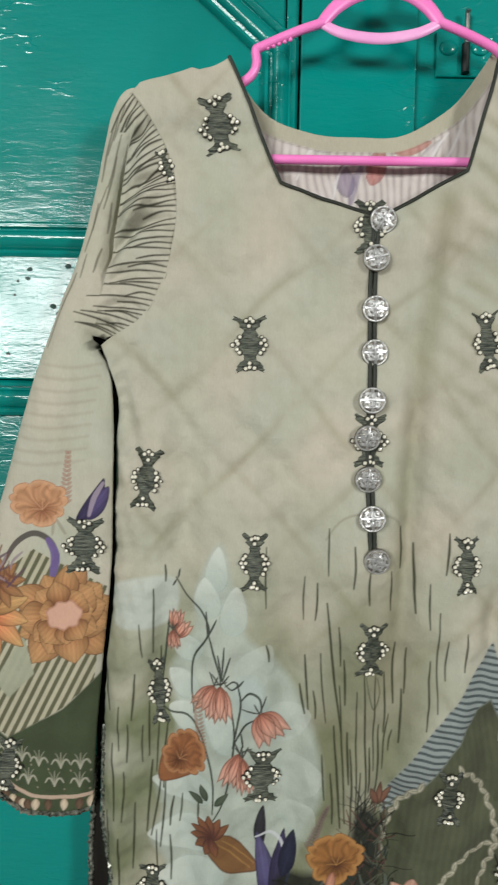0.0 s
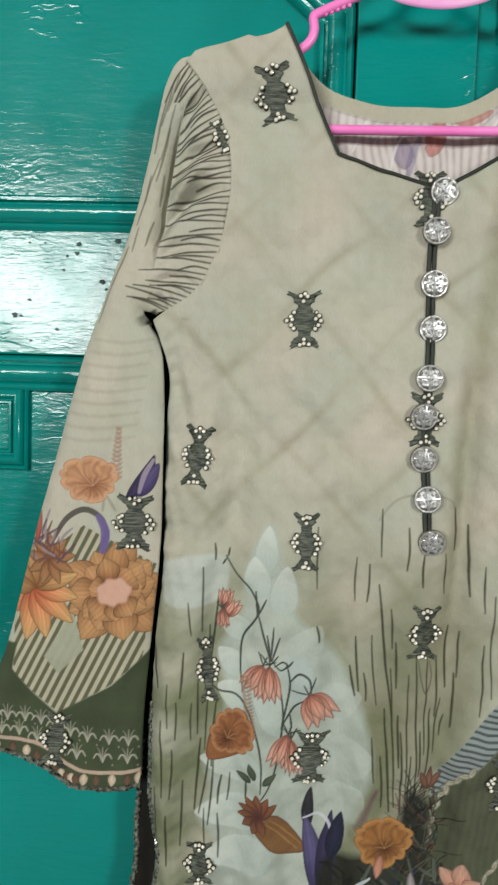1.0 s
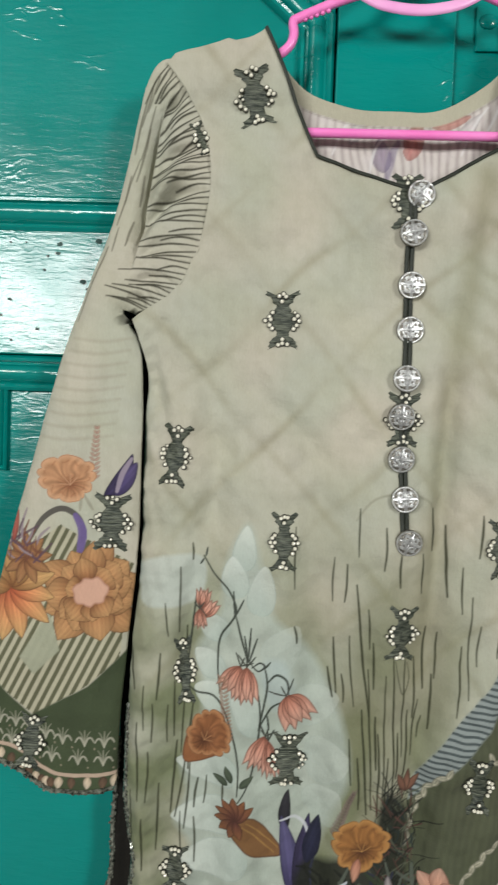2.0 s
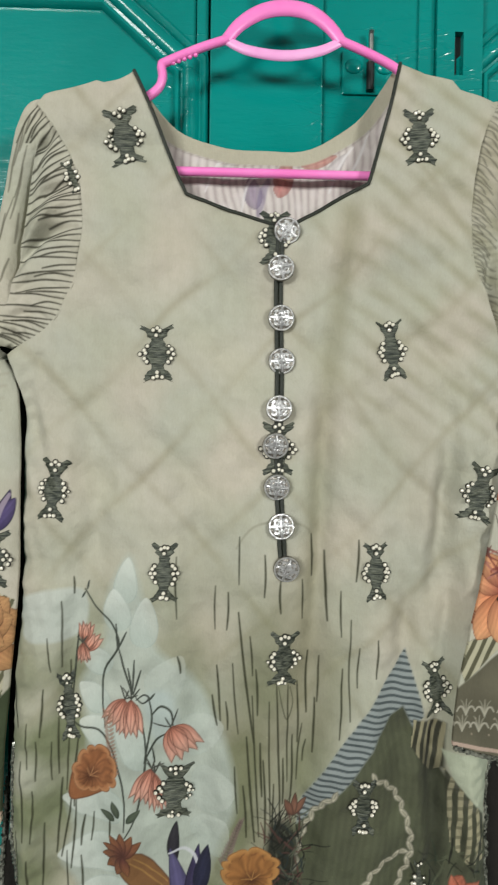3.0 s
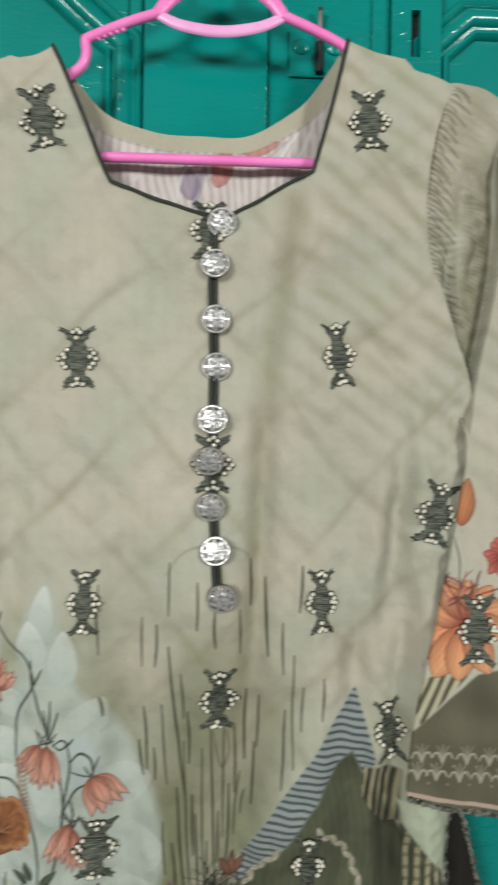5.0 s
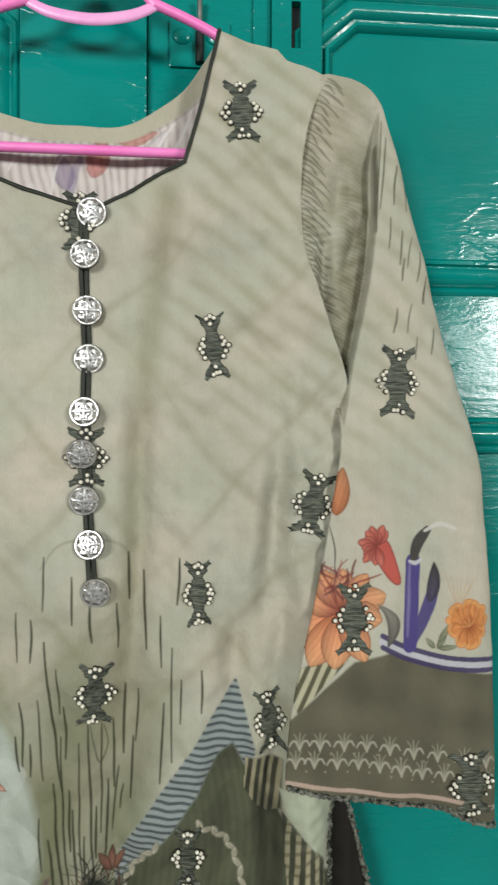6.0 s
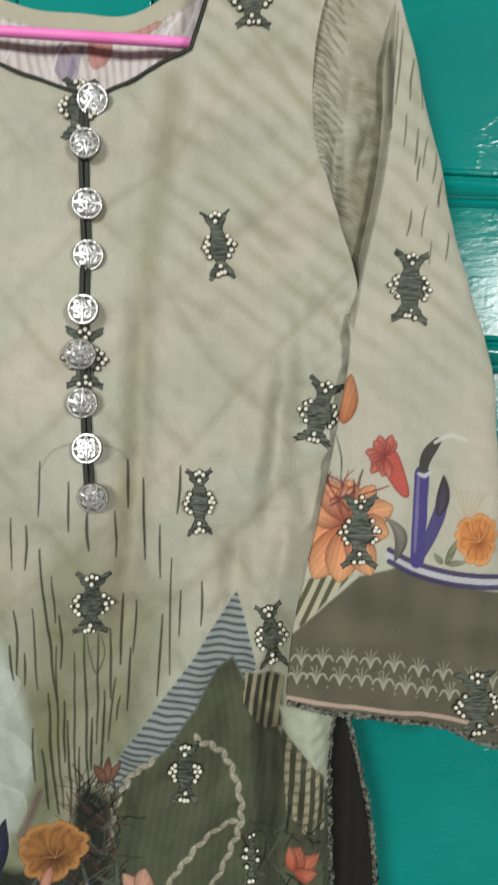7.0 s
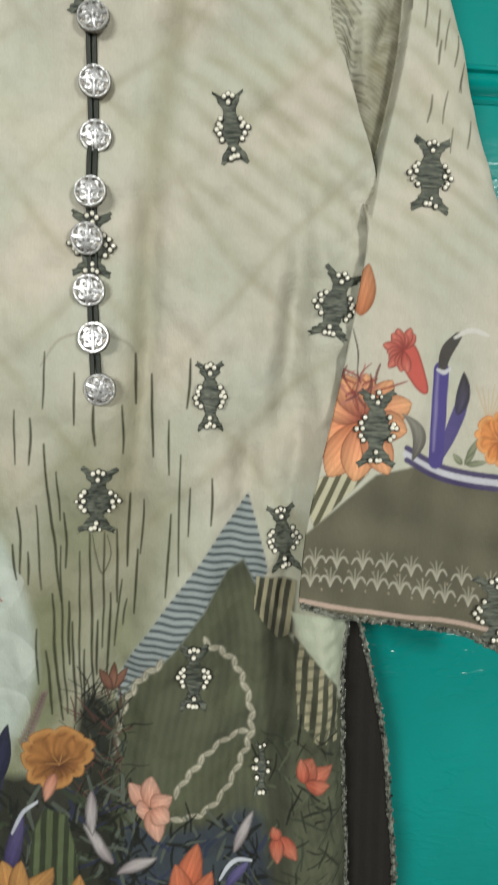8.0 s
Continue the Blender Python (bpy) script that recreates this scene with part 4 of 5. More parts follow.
    # stems and bell flowers
    for pts in ([(-0.2030, 1.0670), (-0.1890, 1.0540), (-0.1670, 1.0470), (-0.1530, 1.0200), (-0.1450, 0.9870), (-0.1450, 0.9590)], [(-0.1840, 1.1850), (-0.1740, 1.1690), (-0.1580, 1.1500), (-0.1520, 1.1320), (-0.1660, 1.1070), (-0.1680, 1.0800), (-0.1650, 1.0520)], [(-0.1520, 1.1300), (-0.1450, 1.1050), (-0.1400, 1.0870)], [(-0.1340, 1.0760), (-0.1270, 1.0490), (-0.1260, 1.0210), (-0.1330, 0.9760), (-0.1440, 0.9530)], [(-0.1240, 1.0850), (-0.1200, 1.0660), (-0.1230, 1.0440), (-0.1270, 1.0210)], [(-0.1200, 1.0680), (-0.1120, 1.0760), (-0.1020, 1.0720), (-0.1000, 1.0590)], [(-0.1030, 1.0530), (-0.1160, 1.0440), (-0.1260, 1.0240)], [(-0.1190, 1.0360), (-0.1170, 1.0220)], [(-0.1900, 1.1500), (-0.1940, 1.1060), (-0.1970, 1.0780)]):
        d.line(pts, 0.0021, STEM, 0.95)
    d.line([(-0.1360, 1.0840), (-0.1290, 1.0780), (-0.1230, 1.0830), (-0.1280, 1.0860), (-0.1350, 1.0810)], 0.0018, (62, 66, 60))
    for a, b in (((-0.1390, 1.0860), (-0.1370, 1.1190)), ((-0.1390, 1.0860), (-0.1430, 1.1110)), ((-0.1380, 1.0860), (-0.1310, 1.1090)), ((-0.1530, 1.1300), (-0.1550, 1.1520)), ((-0.1520, 1.1300), (-0.1450, 1.1450)), ((-0.1840, 1.1820), (-0.1870, 1.1770)), ((-0.1820, 1.1850), (-0.1810, 1.1920)), ((-0.1230, 1.0810), (-0.1180, 1.0870))):
        d.line([a, b], 0.0020, (66, 72, 64))
    bells = [((-0.1460, 1.0810), (-0.1590, 1.0520), 44), ((-0.1400, 1.0810), (-0.1390, 1.0450), 40), ((-0.1020, 1.0580), (-0.0840, 1.0260), 62), ((-0.1200, 1.0150), (-0.1310, 0.9830), 42), ((-0.1170, 1.0110), (-0.1130, 0.9730), 30), ((-0.1840, 1.1250), (-0.1740, 1.1440), 34), ((-0.1850, 1.1330), (-0.1830, 1.1540), 26), ((-0.1870, 1.1330), (-0.1850, 1.1130), 22)]
    for a, b, w in bells:
        d.bell(a, b, w * 0.00052, (204, 122, 94), (238, 184, 160), (92, 52, 40))
    foot, top = np.array((-0.1550, 1.0090)), np.array((-0.1640, 1.0690))
    for k in range(18):
        p = foot + (top - foot) * k / 18
        for s in (-1, 1):
            d.petal(p, p + np.array((0.005 * s, 0.0045)), 0.0022, (150, 108, 84), (178, 138, 112), None, None, 0.75)
    # round blooms
    d.area([(-0.1980, 0.9870), (-0.1950, 1.0120), (-0.1830, 1.0300), (-0.1640, 1.0350), (-0.1570, 1.0200), (-0.1600, 1.0000), (-0.1740, 0.9880), (-0.1870, 0.9850)], (150, 92, 48), 1, 0.001, True, (96, 58, 32))
    d.bloom((-0.1735, 1.0130), 0.0235, (158, 98, 52), (196, 138, 86), (92, 52, 28), 1.05, -0.7)
    for a, b, w in (((-0.1540, 0.9670), (-0.1690, 0.9730), 16), ((-0.1510, 0.9700), (-0.1570, 0.9850), 16), ((-0.1430, 0.9670), (-0.1300, 0.9780), 14)):
        d.petal(a, b, w * 0.00052, (66, 78, 60), (92, 104, 84))
    # brown trumpet
    d.area([(-0.1500, 0.9330), (-0.1280, 0.9370), (-0.1010, 0.9050), (-0.1070, 0.8960), (-0.1300, 0.9000), (-0.1500, 0.9190)], (128, 88, 46), 1, 0.001, True, (84, 52, 34))
    for k in range(9):
        a = 0.6 + k * 0.55
        c = np.array((-0.1460, 0.9360))
        d.petal(c, c + np.array((math.cos(a), math.sin(a))) * 0.021, 0.010, (96, 52, 44), (158, 100, 56), (76, 44, 30), (76, 44, 30))
    for a, b in (((-0.1390, 0.9310), (-0.1080, 0.9000)), ((-0.1350, 0.9340), (-0.1040, 0.9050))):
        d.line([a, b], 0.0012, (176, 130, 60), 0.8)
    # purple blades
    d.petal((-0.0980, 0.9220), (-0.0960, 0.9640), 0.012, (38, 36, 44), (56, 54, 60), None, None, 1, 0.002)
    d.petal((-0.0790, 0.8380), (-0.1020, 0.9390), 0.020, (54, 46, 92), (108, 102, 148), (40, 36, 60))
    d.petal((-0.0780, 0.8440), (-0.0750, 0.9380), 0.018, (40, 36, 58), (70, 62, 102), (34, 30, 50), None, 1, 0.004)
    d.line([(-0.1030, 0.9330), (-0.0900, 0.9370), (-0.0770, 0.9240), (-0.0740, 0.8960)], 0.0030, (206, 208, 214), 0.8)
    # lower edge: bloom, thicket, blades and bright flowers
    foot, top = np.array((-0.0520, 0.9250)), np.array((-0.0350, 0.9690))
    for k in range(15):
        p = foot + (top - foot) * k / 15
        for s in (-1, 1):
            d.petal(p, p + np.array((0.006 * s * (1 - k / 22) + 0.002, 0.006)), 0.0026, (104, 84, 78), (150, 130, 120), None, None, 0.8)
    d.area([(0.0260, 0.8500), (0.0780, 0.8530), (0.1320, 0.8660), (0.1420, 0.8370), (0.1390, 0.7710), (0.0290, 0.7750)], (44, 56, 74), 0.75, 0.01)
    d.area([(0.0130, 0.9560), (0.0200, 0.9330), (0.0180, 0.8870), (0.0240, 0.8090), (0.0200, 0.7750), (-0.0860, 0.7790), (-0.0860, 0.8790), (-0.0560, 0.9010), (-0.0180, 0.9200), (-0.0060, 0.9620)], (30, 33, 24), 0.95, 0.008)
    tangle(d, (0.0070, 0.9150), 0.020, 0.05, 150, 5, [DARK, DARK, DARK, (84, 54, 46), (84, 88, 70), (34, 46, 44)], 0.0012)
    tangle(d, (-0.0170, 0.8420), 0.055, 0.040, 130, 6, [DARK, DARK, DARK, (84, 92, 80), (40, 44, 66), (52, 64, 42)], 0.0026)
    tangle(d, (0.0780, 0.8200), 0.06, 0.035, 110, 7, [DARK, DARK, DARK, (84, 92, 80), (44, 52, 76)], 0.0026)
    tangle(d, (0.1750, 0.8460), 0.035, 0.08, 120, 8, [DARK, (40, 46, 32), (84, 90, 66), (52, 62, 46)], 0.0016)
    egg = [(-0.0430, 0.8560), (-0.0330, 0.8800), (-0.0170, 0.8690), (-0.0100, 0.8410), (-0.0070, 0.7950), (-0.0470, 0.7960)]
    d.area(egg, (86, 98, 62), 1, 0.0015, False)
    d.stripes(egg, (40, 46, 32), 0.0085, 0.0042, 88, 0.9)
    d.petal((-0.0650, 0.8150), (-0.0500, 0.8770), 0.014, (58, 50, 96), (96, 88, 132), (36, 32, 54))
    d.petal((-0.0760, 0.8890), (-0.0660, 0.9390), 0.016, (34, 36, 62), (44, 46, 70))
    d.line([(-0.0610, 0.8520), (-0.0500, 0.8750), (-0.0390, 0.8840)], 0.0030, (200, 206, 214), 0.8)
    d.bloom((-0.0260, 0.9160), 0.0300, (160, 104, 42), (196, 140, 66), (88, 50, 26), 0.86, 0.2)
    d.petal((-0.0280, 0.9020), (-0.0330, 0.8840), 0.010, (196, 128, 100), (208, 150, 120), (120, 72, 52))
    for at, tip in (((0.0460, 0.8750), (0.0300, 0.8890)), ((0.0480, 0.8750), (0.0490, 0.9000)), ((0.0490, 0.8750), (0.0660, 0.8840)), ((0.0480, 0.8730), (0.0370, 0.8680)), ((0.0490, 0.8730), (0.0560, 0.8470)), ((0.0500, 0.8730), (0.0640, 0.8630))):
        d.petal(at, tip, 0.017, (206, 140, 112), (226, 178, 152), (140, 86, 66), (150, 92, 70))
    for at, tip, w in (((0.1740, 0.8860), (0.1970, 0.9030), 15), ((0.1740, 0.8860), (0.1800, 0.9080), 15), ((0.1740, 0.8860), (0.1710, 0.9050), 11), ((0.1750, 0.8850), (0.1950, 0.8860), 13), ((0.1540, 0.8470), (0.1680, 0.8270), 13), ((0.1510, 0.8470), (0.1520, 0.8250), 12), ((0.1520, 0.8440), (0.1480, 0.8540), 10)):
        d.petal(at, tip, w * 0.001, (190, 86, 56), (206, 124, 92), (96, 48, 34), (110, 54, 38))
    for at, tip, w in (((0.0740, 0.7920), (0.0870, 0.8410), 22), ((0.0790, 0.7870), (0.0690, 0.8250), 20), ((0.0840, 0.7870), (0.0990, 0.8170), 18)):
        d.petal(at, tip, w * 0.001, (196, 88, 48), (214, 120, 76), (110, 52, 34), (130, 60, 40))
    for at, tip, w in (((-0.0510, 0.7960), (-0.0270, 0.8280), 22), ((-0.0600, 0.7970), (-0.0690, 0.8290), 22), ((-0.0560, 0.7920), (-0.0520, 0.8330), 20), ((-0.0110, 0.7860), (-0.0070, 0.8180), 14)):
        d.petal(at, tip, w * 0.001, (190, 128, 52), (206, 150, 74), (112, 70, 36), (130, 84, 44))
    d.line([(0.1060, 0.8100), (0.1170, 0.8220), (0.1310, 0.8230)], 0.004, (206, 212, 220), 0.85)
    d.petal((0.1110, 0.8000), (0.1290, 0.8210), 0.010, (76, 70, 120), (110, 104, 150))
    for a, b in (((0.0190, 0.8220), (-0.0040, 0.8640)), ((0.0220, 0.8130), (0.0550, 0.8350)), ((0.1170, 0.8290), (0.1320, 0.8660)), ((0.0010, 0.8870), (0.0030, 0.8500))):
        d.petal(a, b, 0.009, (150, 140, 140), (196, 190, 186), (70, 64, 66))
    leaf_spray(d, (0.0150, 0.9650), (0.0170, 0.9890), 0.007, [(124, 80, 62), (150, 104, 80)])


def dye_back(d):
    """Seen from its wrong side: pale violet-grey streaks, a ghost of the flowers, a plain facing at the neck; below,
    near-black with shade painted in.
    """
    x, z = d.x, d.z
    full = (slice(None), slice(None))
    d.put(full, 0.8, srgb(212, 203, 199))
    streak = 0.5 + 0.5 * np.sin(x * 820 + 2.4 * np.sin(z * 40) + 2 * ripple(x, z, 51, 0.05))
    d.put(full, 0.6 * streak ** 2, srgb(150, 136, 134))
    d.put(full, 0.5 * np.clip(ripple(x, z, 52, 0.03), 0, 1), srgb(214, 206, 204))
    for at, tip, w, c in (((-0.0060, 1.5650), (0.0050, 1.6040), 20, (206, 104, 90)), ((-0.0280, 1.5530), (-0.0340, 1.5860), 18, (150, 132, 160)), ((0.0160, 1.5980), (0.0520, 1.6070), 14, (210, 120, 100)), ((-0.0610, 1.5800), (-0.0500, 1.6050), 13, (216, 210, 208)), ((0.0390, 1.5820), (0.0610, 1.6100), 12, (212, 204, 204))):
        d.petal(at, tip, w * 0.001, c, c, None, None, 0.7)
    for pts in ([(-0.0780, 1.5690), (-0.0660, 1.5970), (-0.0500, 1.6030), (-0.0350, 1.5970)], [(-0.0420, 1.5500), (-0.0360, 1.5780), (-0.0200, 1.5880), (-0.0110, 1.5760)], [(-0.0280, 1.6030), (-0.0140, 1.6070), (-0.0070, 1.5980)], [(0.0440, 1.5710), (0.0550, 1.5990), (0.0670, 1.6160)], [(0.0610, 1.5830), (0.0730, 1.6050), (0.0830, 1.6330)]):
        d.line(pts, 0.0026, (232, 228, 226), 0.8, True, True, 0.0012)
    d.line([(-0.0250, 1.5480), (-0.0210, 1.5700), (-0.0160, 1.5810)], 0.008, (128, 116, 150), 0.6, True, True, 0.002)
    neck = smooth_line(BACK_NECK, 6)
    dist, _ = dist_line(x, z, neck)
    d.put(full, np.clip((0.0145 - dist) / 0.0012, 0, 1), srgb(176, 172, 152))
    d.put(full, 0.4 * np.exp(-((dist - 0.015) / 0.0009) ** 2), srgb(110, 104, 90))
    # near-black below the chest: shade of side gap and slits painted over dark print
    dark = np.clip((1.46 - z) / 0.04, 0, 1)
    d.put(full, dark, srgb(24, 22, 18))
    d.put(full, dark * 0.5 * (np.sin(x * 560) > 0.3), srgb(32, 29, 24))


def pleat_shade(d, seam, side, n, slopes, reach, dark=0.9, jitter=4):
    """Crease shade of each pleat, painted as a thin dark line from an armhole seam into the sleeve cap. slopes: degrees
    of fall, along the seam.
    """
    for i in range(n):
        t = (i + 0.5) / n
        k = t * (len(seam) - 1)
        j = int(k)
        p = seam[j] + (seam[min(j + 1, len(seam) - 1)] - seam[j]) * (k - j)
        a = radians(np.interp(t, np.linspace(0, 1, len(slopes)), slopes) + jitter * math.sin(i * 1.9))
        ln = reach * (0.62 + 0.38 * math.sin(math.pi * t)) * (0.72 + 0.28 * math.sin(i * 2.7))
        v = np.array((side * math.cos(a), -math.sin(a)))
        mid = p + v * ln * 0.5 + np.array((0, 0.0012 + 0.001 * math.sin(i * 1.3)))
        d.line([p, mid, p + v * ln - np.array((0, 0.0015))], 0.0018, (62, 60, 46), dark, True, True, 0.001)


def dye_left(d):
    x, z = d.x, d.z
    faded_ground(d, 0.0)
    full = (slice(None), slice(None))
    # narrow pleat lines gathered to the armhole, crease shade put into the colour
    seam = smooth_line(SEAM_L, 8)
    plain = d.c.copy()
    pleat_shade(d, seam, -1, 50, (-24, -8, 2, 8, 22, 40, 62), 0.074, 0.95)
    fold = smooth_line(FOLD_L, 5)
    beyond = np.clip((edge_x(z, fold, 0) - x) / 0.0015, 0, 1) * (z < 1.60) * (z > 1.45)
    d.c += (plain - d.c) * beyond[..., None]
    dashes(d, [((-0.2390, 1.6230), (-0.2500, 1.5930)), ((-0.2440, 1.6180), (-0.2560, 1.5810)), ((-0.2490, 1.6080), (-0.2630, 1.5580)), ((-0.2430, 1.5980), (-0.2570, 1.5530)), ((-0.2480, 1.5790), (-0.2610, 1.5330)), ((-0.2580, 1.5530), (-0.2720, 1.5130)), ((-0.2660, 1.5380), (-0.2790, 1.4930)), ((-0.2630, 1.4960), (-0.2700, 1.4730)), ((-0.2770, 1.4900), (-0.2820, 1.4670)), ((-0.2860, 1.4720), (-0.2990, 1.4360)), ((-0.2970, 1.4410), (-0.3110, 1.4000)), ((-0.2540, 1.5390), (-0.2580, 1.5110))], 0.0018, (92, 88, 70), 0.75)
    # faint level streaks across the arm
    for k in range(9):
        y = k * 0.0115
        a = np.array((-0.3140, 1.3840)) + np.array((-0.004 * k, -y))
        d.line([a, a + np.array((0.03, -0.003)), a + np.array((0.056 + 0.002 * k, 0.002))], 0.003, (150, 140, 118), 0.32, True, True, 0.003)
    # cuff: stripes, olive, ornaments, line, scallops
    stripe = [(-0.3890, 1.1130), (-0.3860, 1.0630), (-0.3420, 1.0250), (-0.2900, 1.0570), (-0.2620, 1.0830), (-0.2510, 1.1740), (-0.3200, 1.2090), (-0.3410, 1.1920)]
    d.area(stripe, (186, 180, 152), 1, 0.0015, False)
    d.stripes(stripe, (84, 84, 62), 0.0076, 0.0038, 64, 0.95)
    d.area([(-0.3560, 1.0810), (-0.3290, 1.1270), (-0.3180, 1.0890), (-0.3420, 1.0650)], (164, 166, 140), 0.95, 0.0015, False)
    d.area([(-0.3840, 1.0910), (-0.3880, 1.0660), (-0.3440, 1.0250), (-0.2900, 1.0560), (-0.2530, 1.0920), (-0.2530, 0.9410), (-0.3430, 0.9350), (-0.4450, 0.9640), (-0.4340, 1.0320), (-0.4060, 1.0900)], (66, 78, 50), 1, 0.002, False, None, lambda x, z: 0.95 + 0.12 * ripple(x, z, 61, 0.05))
    ornament_row(d, [(-0.4110, 1.0210), (-0.3660, 1.0200), (-0.3220, 1.0050), (-0.2670, 1.0010)], 9)
    ornament_row(d, [(-0.4170, 1.0060), (-0.3770, 1.0060), (-0.3270, 0.9860), (-0.2660, 0.9830)], 8)
    d.line([(-0.4280, 0.9990), (-0.3660, 0.9950), (-0.3330, 0.9750), (-0.3100, 0.9670), (-0.2630, 0.9700)], 0.0036, (196, 168, 146), 0.9, True, False)
    scallop = smooth_line([(-0.4280, 0.9920), (-0.3720, 0.9870), (-0.3380, 0.9650), (-0.3160, 0.9600), (-0.2630, 0.9630)], 8)
    for k in range(0, len(scallop), 2):
        p = scallop[k]
        d.petal(p + np.array((0, 0.005)), p - np.array((0.001, 0.007)), 0.008, (92, 70, 52) if k % 4 else (206, 182, 152), (120, 92, 70) if k % 4 else (214, 196, 170))
    # purple ribbons
    d.petal((-0.2800, 1.2350), (-0.2540, 1.2780), 0.014, (58, 48, 86), (84, 72, 112), (44, 38, 60), None, 1, -0.004)
    d.petal((-0.2690, 1.2380), (-0.2500, 1.2700), 0.016, (70, 58, 104), (104, 90, 140), (48, 40, 66))
    d.line([(-0.2680, 1.2420), (-0.2630, 1.2590), (-0.2550, 1.2730)], 0.005, (176, 160, 176), 0.7)
    d.line([(-0.3510, 1.1900), (-0.3370, 1.2140), (-0.3200, 1.2240), (-0.3050, 1.2180), (-0.2980, 1.2040), (-0.3010, 1.1830)], 0.0056, (72, 66, 62), 0.9)
    d.line([(-0.3060, 1.2180), (-0.2990, 1.2040), (-0.3010, 1.1820)], 0.0085, (112, 92, 150), 0.95)
    # bloom with a plume
    for k in range(12):
        p = np.array((-0.2910, 1.2530)) + np.array((0.0002 * k, 0.0042 * k))
        d.petal(p, p + np.array((0.007 * (1 - k / 16), 0.004)), 0.003, (176, 132, 112), (190, 150, 130), None, None, 0.8)
        d.petal(p, p + np.array((-0.007 * (1 - k / 16), 0.004)), 0.003, (176, 132, 112), (190, 150, 130), None, None, 0.8)
    d.bloom((-0.3160, 1.2530), 0.0300, (204, 146, 100), (220, 168, 124), (152, 92, 56), 0.80, 0.45)
    for a, b in (((-0.2980, 1.2370), (-0.2900, 1.2240)), ((-0.3010, 1.2340), (-0.3020, 1.2230))):
        d.line([a, b], 0.003, (156, 152, 132), 0.8)
    # big many-petalled flowers
    c = np.array((-0.2900, 1.1460))
    for ring, k, w in ((0.053, 11, 0.024), (0.044, 9, 0.025), (0.031, 7, 0.023)):
        for i in range(k):
            a = 2 * math.pi * (i + ring * 9 + 0.3 * math.sin(i * 5.1)) / k
            r = ring * (0.92 + 0.14 * math.sin(i * 3.7))
            d.petal(c + np.array((math.cos(a), math.sin(a))) * 0.006, c + np.array((math.cos(a) * r, math.sin(a) * r * 1.06)), w * 1.2 * (1 + 0.2 * math.sin(i * 2.1)), (138, 76, 38), (224, 168, 104), (90, 48, 28), (120, 66, 38), 1.0, 0.0, 1.1, 0.95)
    d.area([tuple(c + np.array((math.cos(a), math.sin(a))) * (0.0150 + 0.0012 * math.sin(a * 7) + 0.0020 * math.sin(a * 2 + 1))) for a in (k * 0.3 for k in range(21))], (214, 164, 138), 1, 0.001, True, (176, 122, 96))
    c = np.array((-0.3670, 1.1470))
    for i, (a, ln, w) in enumerate(((215, 50, 24), (262, 52, 26), (285, 50, 22), (320, 50, 22), (350, 44, 20), (20, 46, 18), (60, 40, 20), (100, 44, 20), (140, 40, 18), (180, 36, 18))):
        a = radians(a)
        d.petal(c, c + np.array((math.cos(a), math.sin(a))) * ln * 0.001, w * 0.001, (212, 96, 52) if i < 5 else (160, 104, 52), (236, 186, 112), (104, 58, 34), (140, 80, 46))
    c2 = np.array((-0.3520, 1.1750))
    for i in range(9):
        a = i * 0.7 + 0.2
        d.petal(c2, c2 + np.array((math.cos(a), math.sin(a))) * 0.026, 0.011, (150, 96, 56), (190, 138, 84), (100, 58, 40), (120, 70, 44))
    tangle(d, (-0.3550, 1.1830), 0.018, 0.012, 30, 9, [(96, 70, 84), (150, 132, 140), (120, 72, 50)], 0.0020)
    d.petal((-0.3660, 1.1910), (-0.3630, 1.2210), 0.008, (176, 84, 70), (196, 110, 90))


def ornament_row(d, pts, n):
    """A row of small pale sprigs: two arching leaves over a stalk, with a fuzzy tuft above."""
    line = smooth_line(pts, 10)
    for i in range(n):
        k = (i + 0.5) / n * (len(line) - 1)
        p = line[int(k)] + (line[int(k) + 1] - line[int(k)]) * (k - int(k))
        for sx in (-1, 1):
            d.line([p + np.array((0, -0.005)), p + np.array((sx * 0.0030, 0.0022)), p + np.array((sx * 0.0062, 0.0030)), p + np.array((sx * 0.0088, -0.0012))], 0.0019, (182, 178, 158), 0.75)
            d.line([p + np.array((0, -0.003)), p + np.array((sx * 0.0028, 0.0060)), p + np.array((sx * 0.0052, 0.0095))], 0.0012, (166, 164, 142), 0.55)
        d.line([p + np.array((0, -0.0055)), p + np.array((0, 0.0105))], 0.0012, (176, 172, 150), 0.6)
        d.line([p + np.array((0.009, -0.0075)), p + np.array((0.0095, -0.0085))], 0.0018, (176, 160, 136), 0.6)


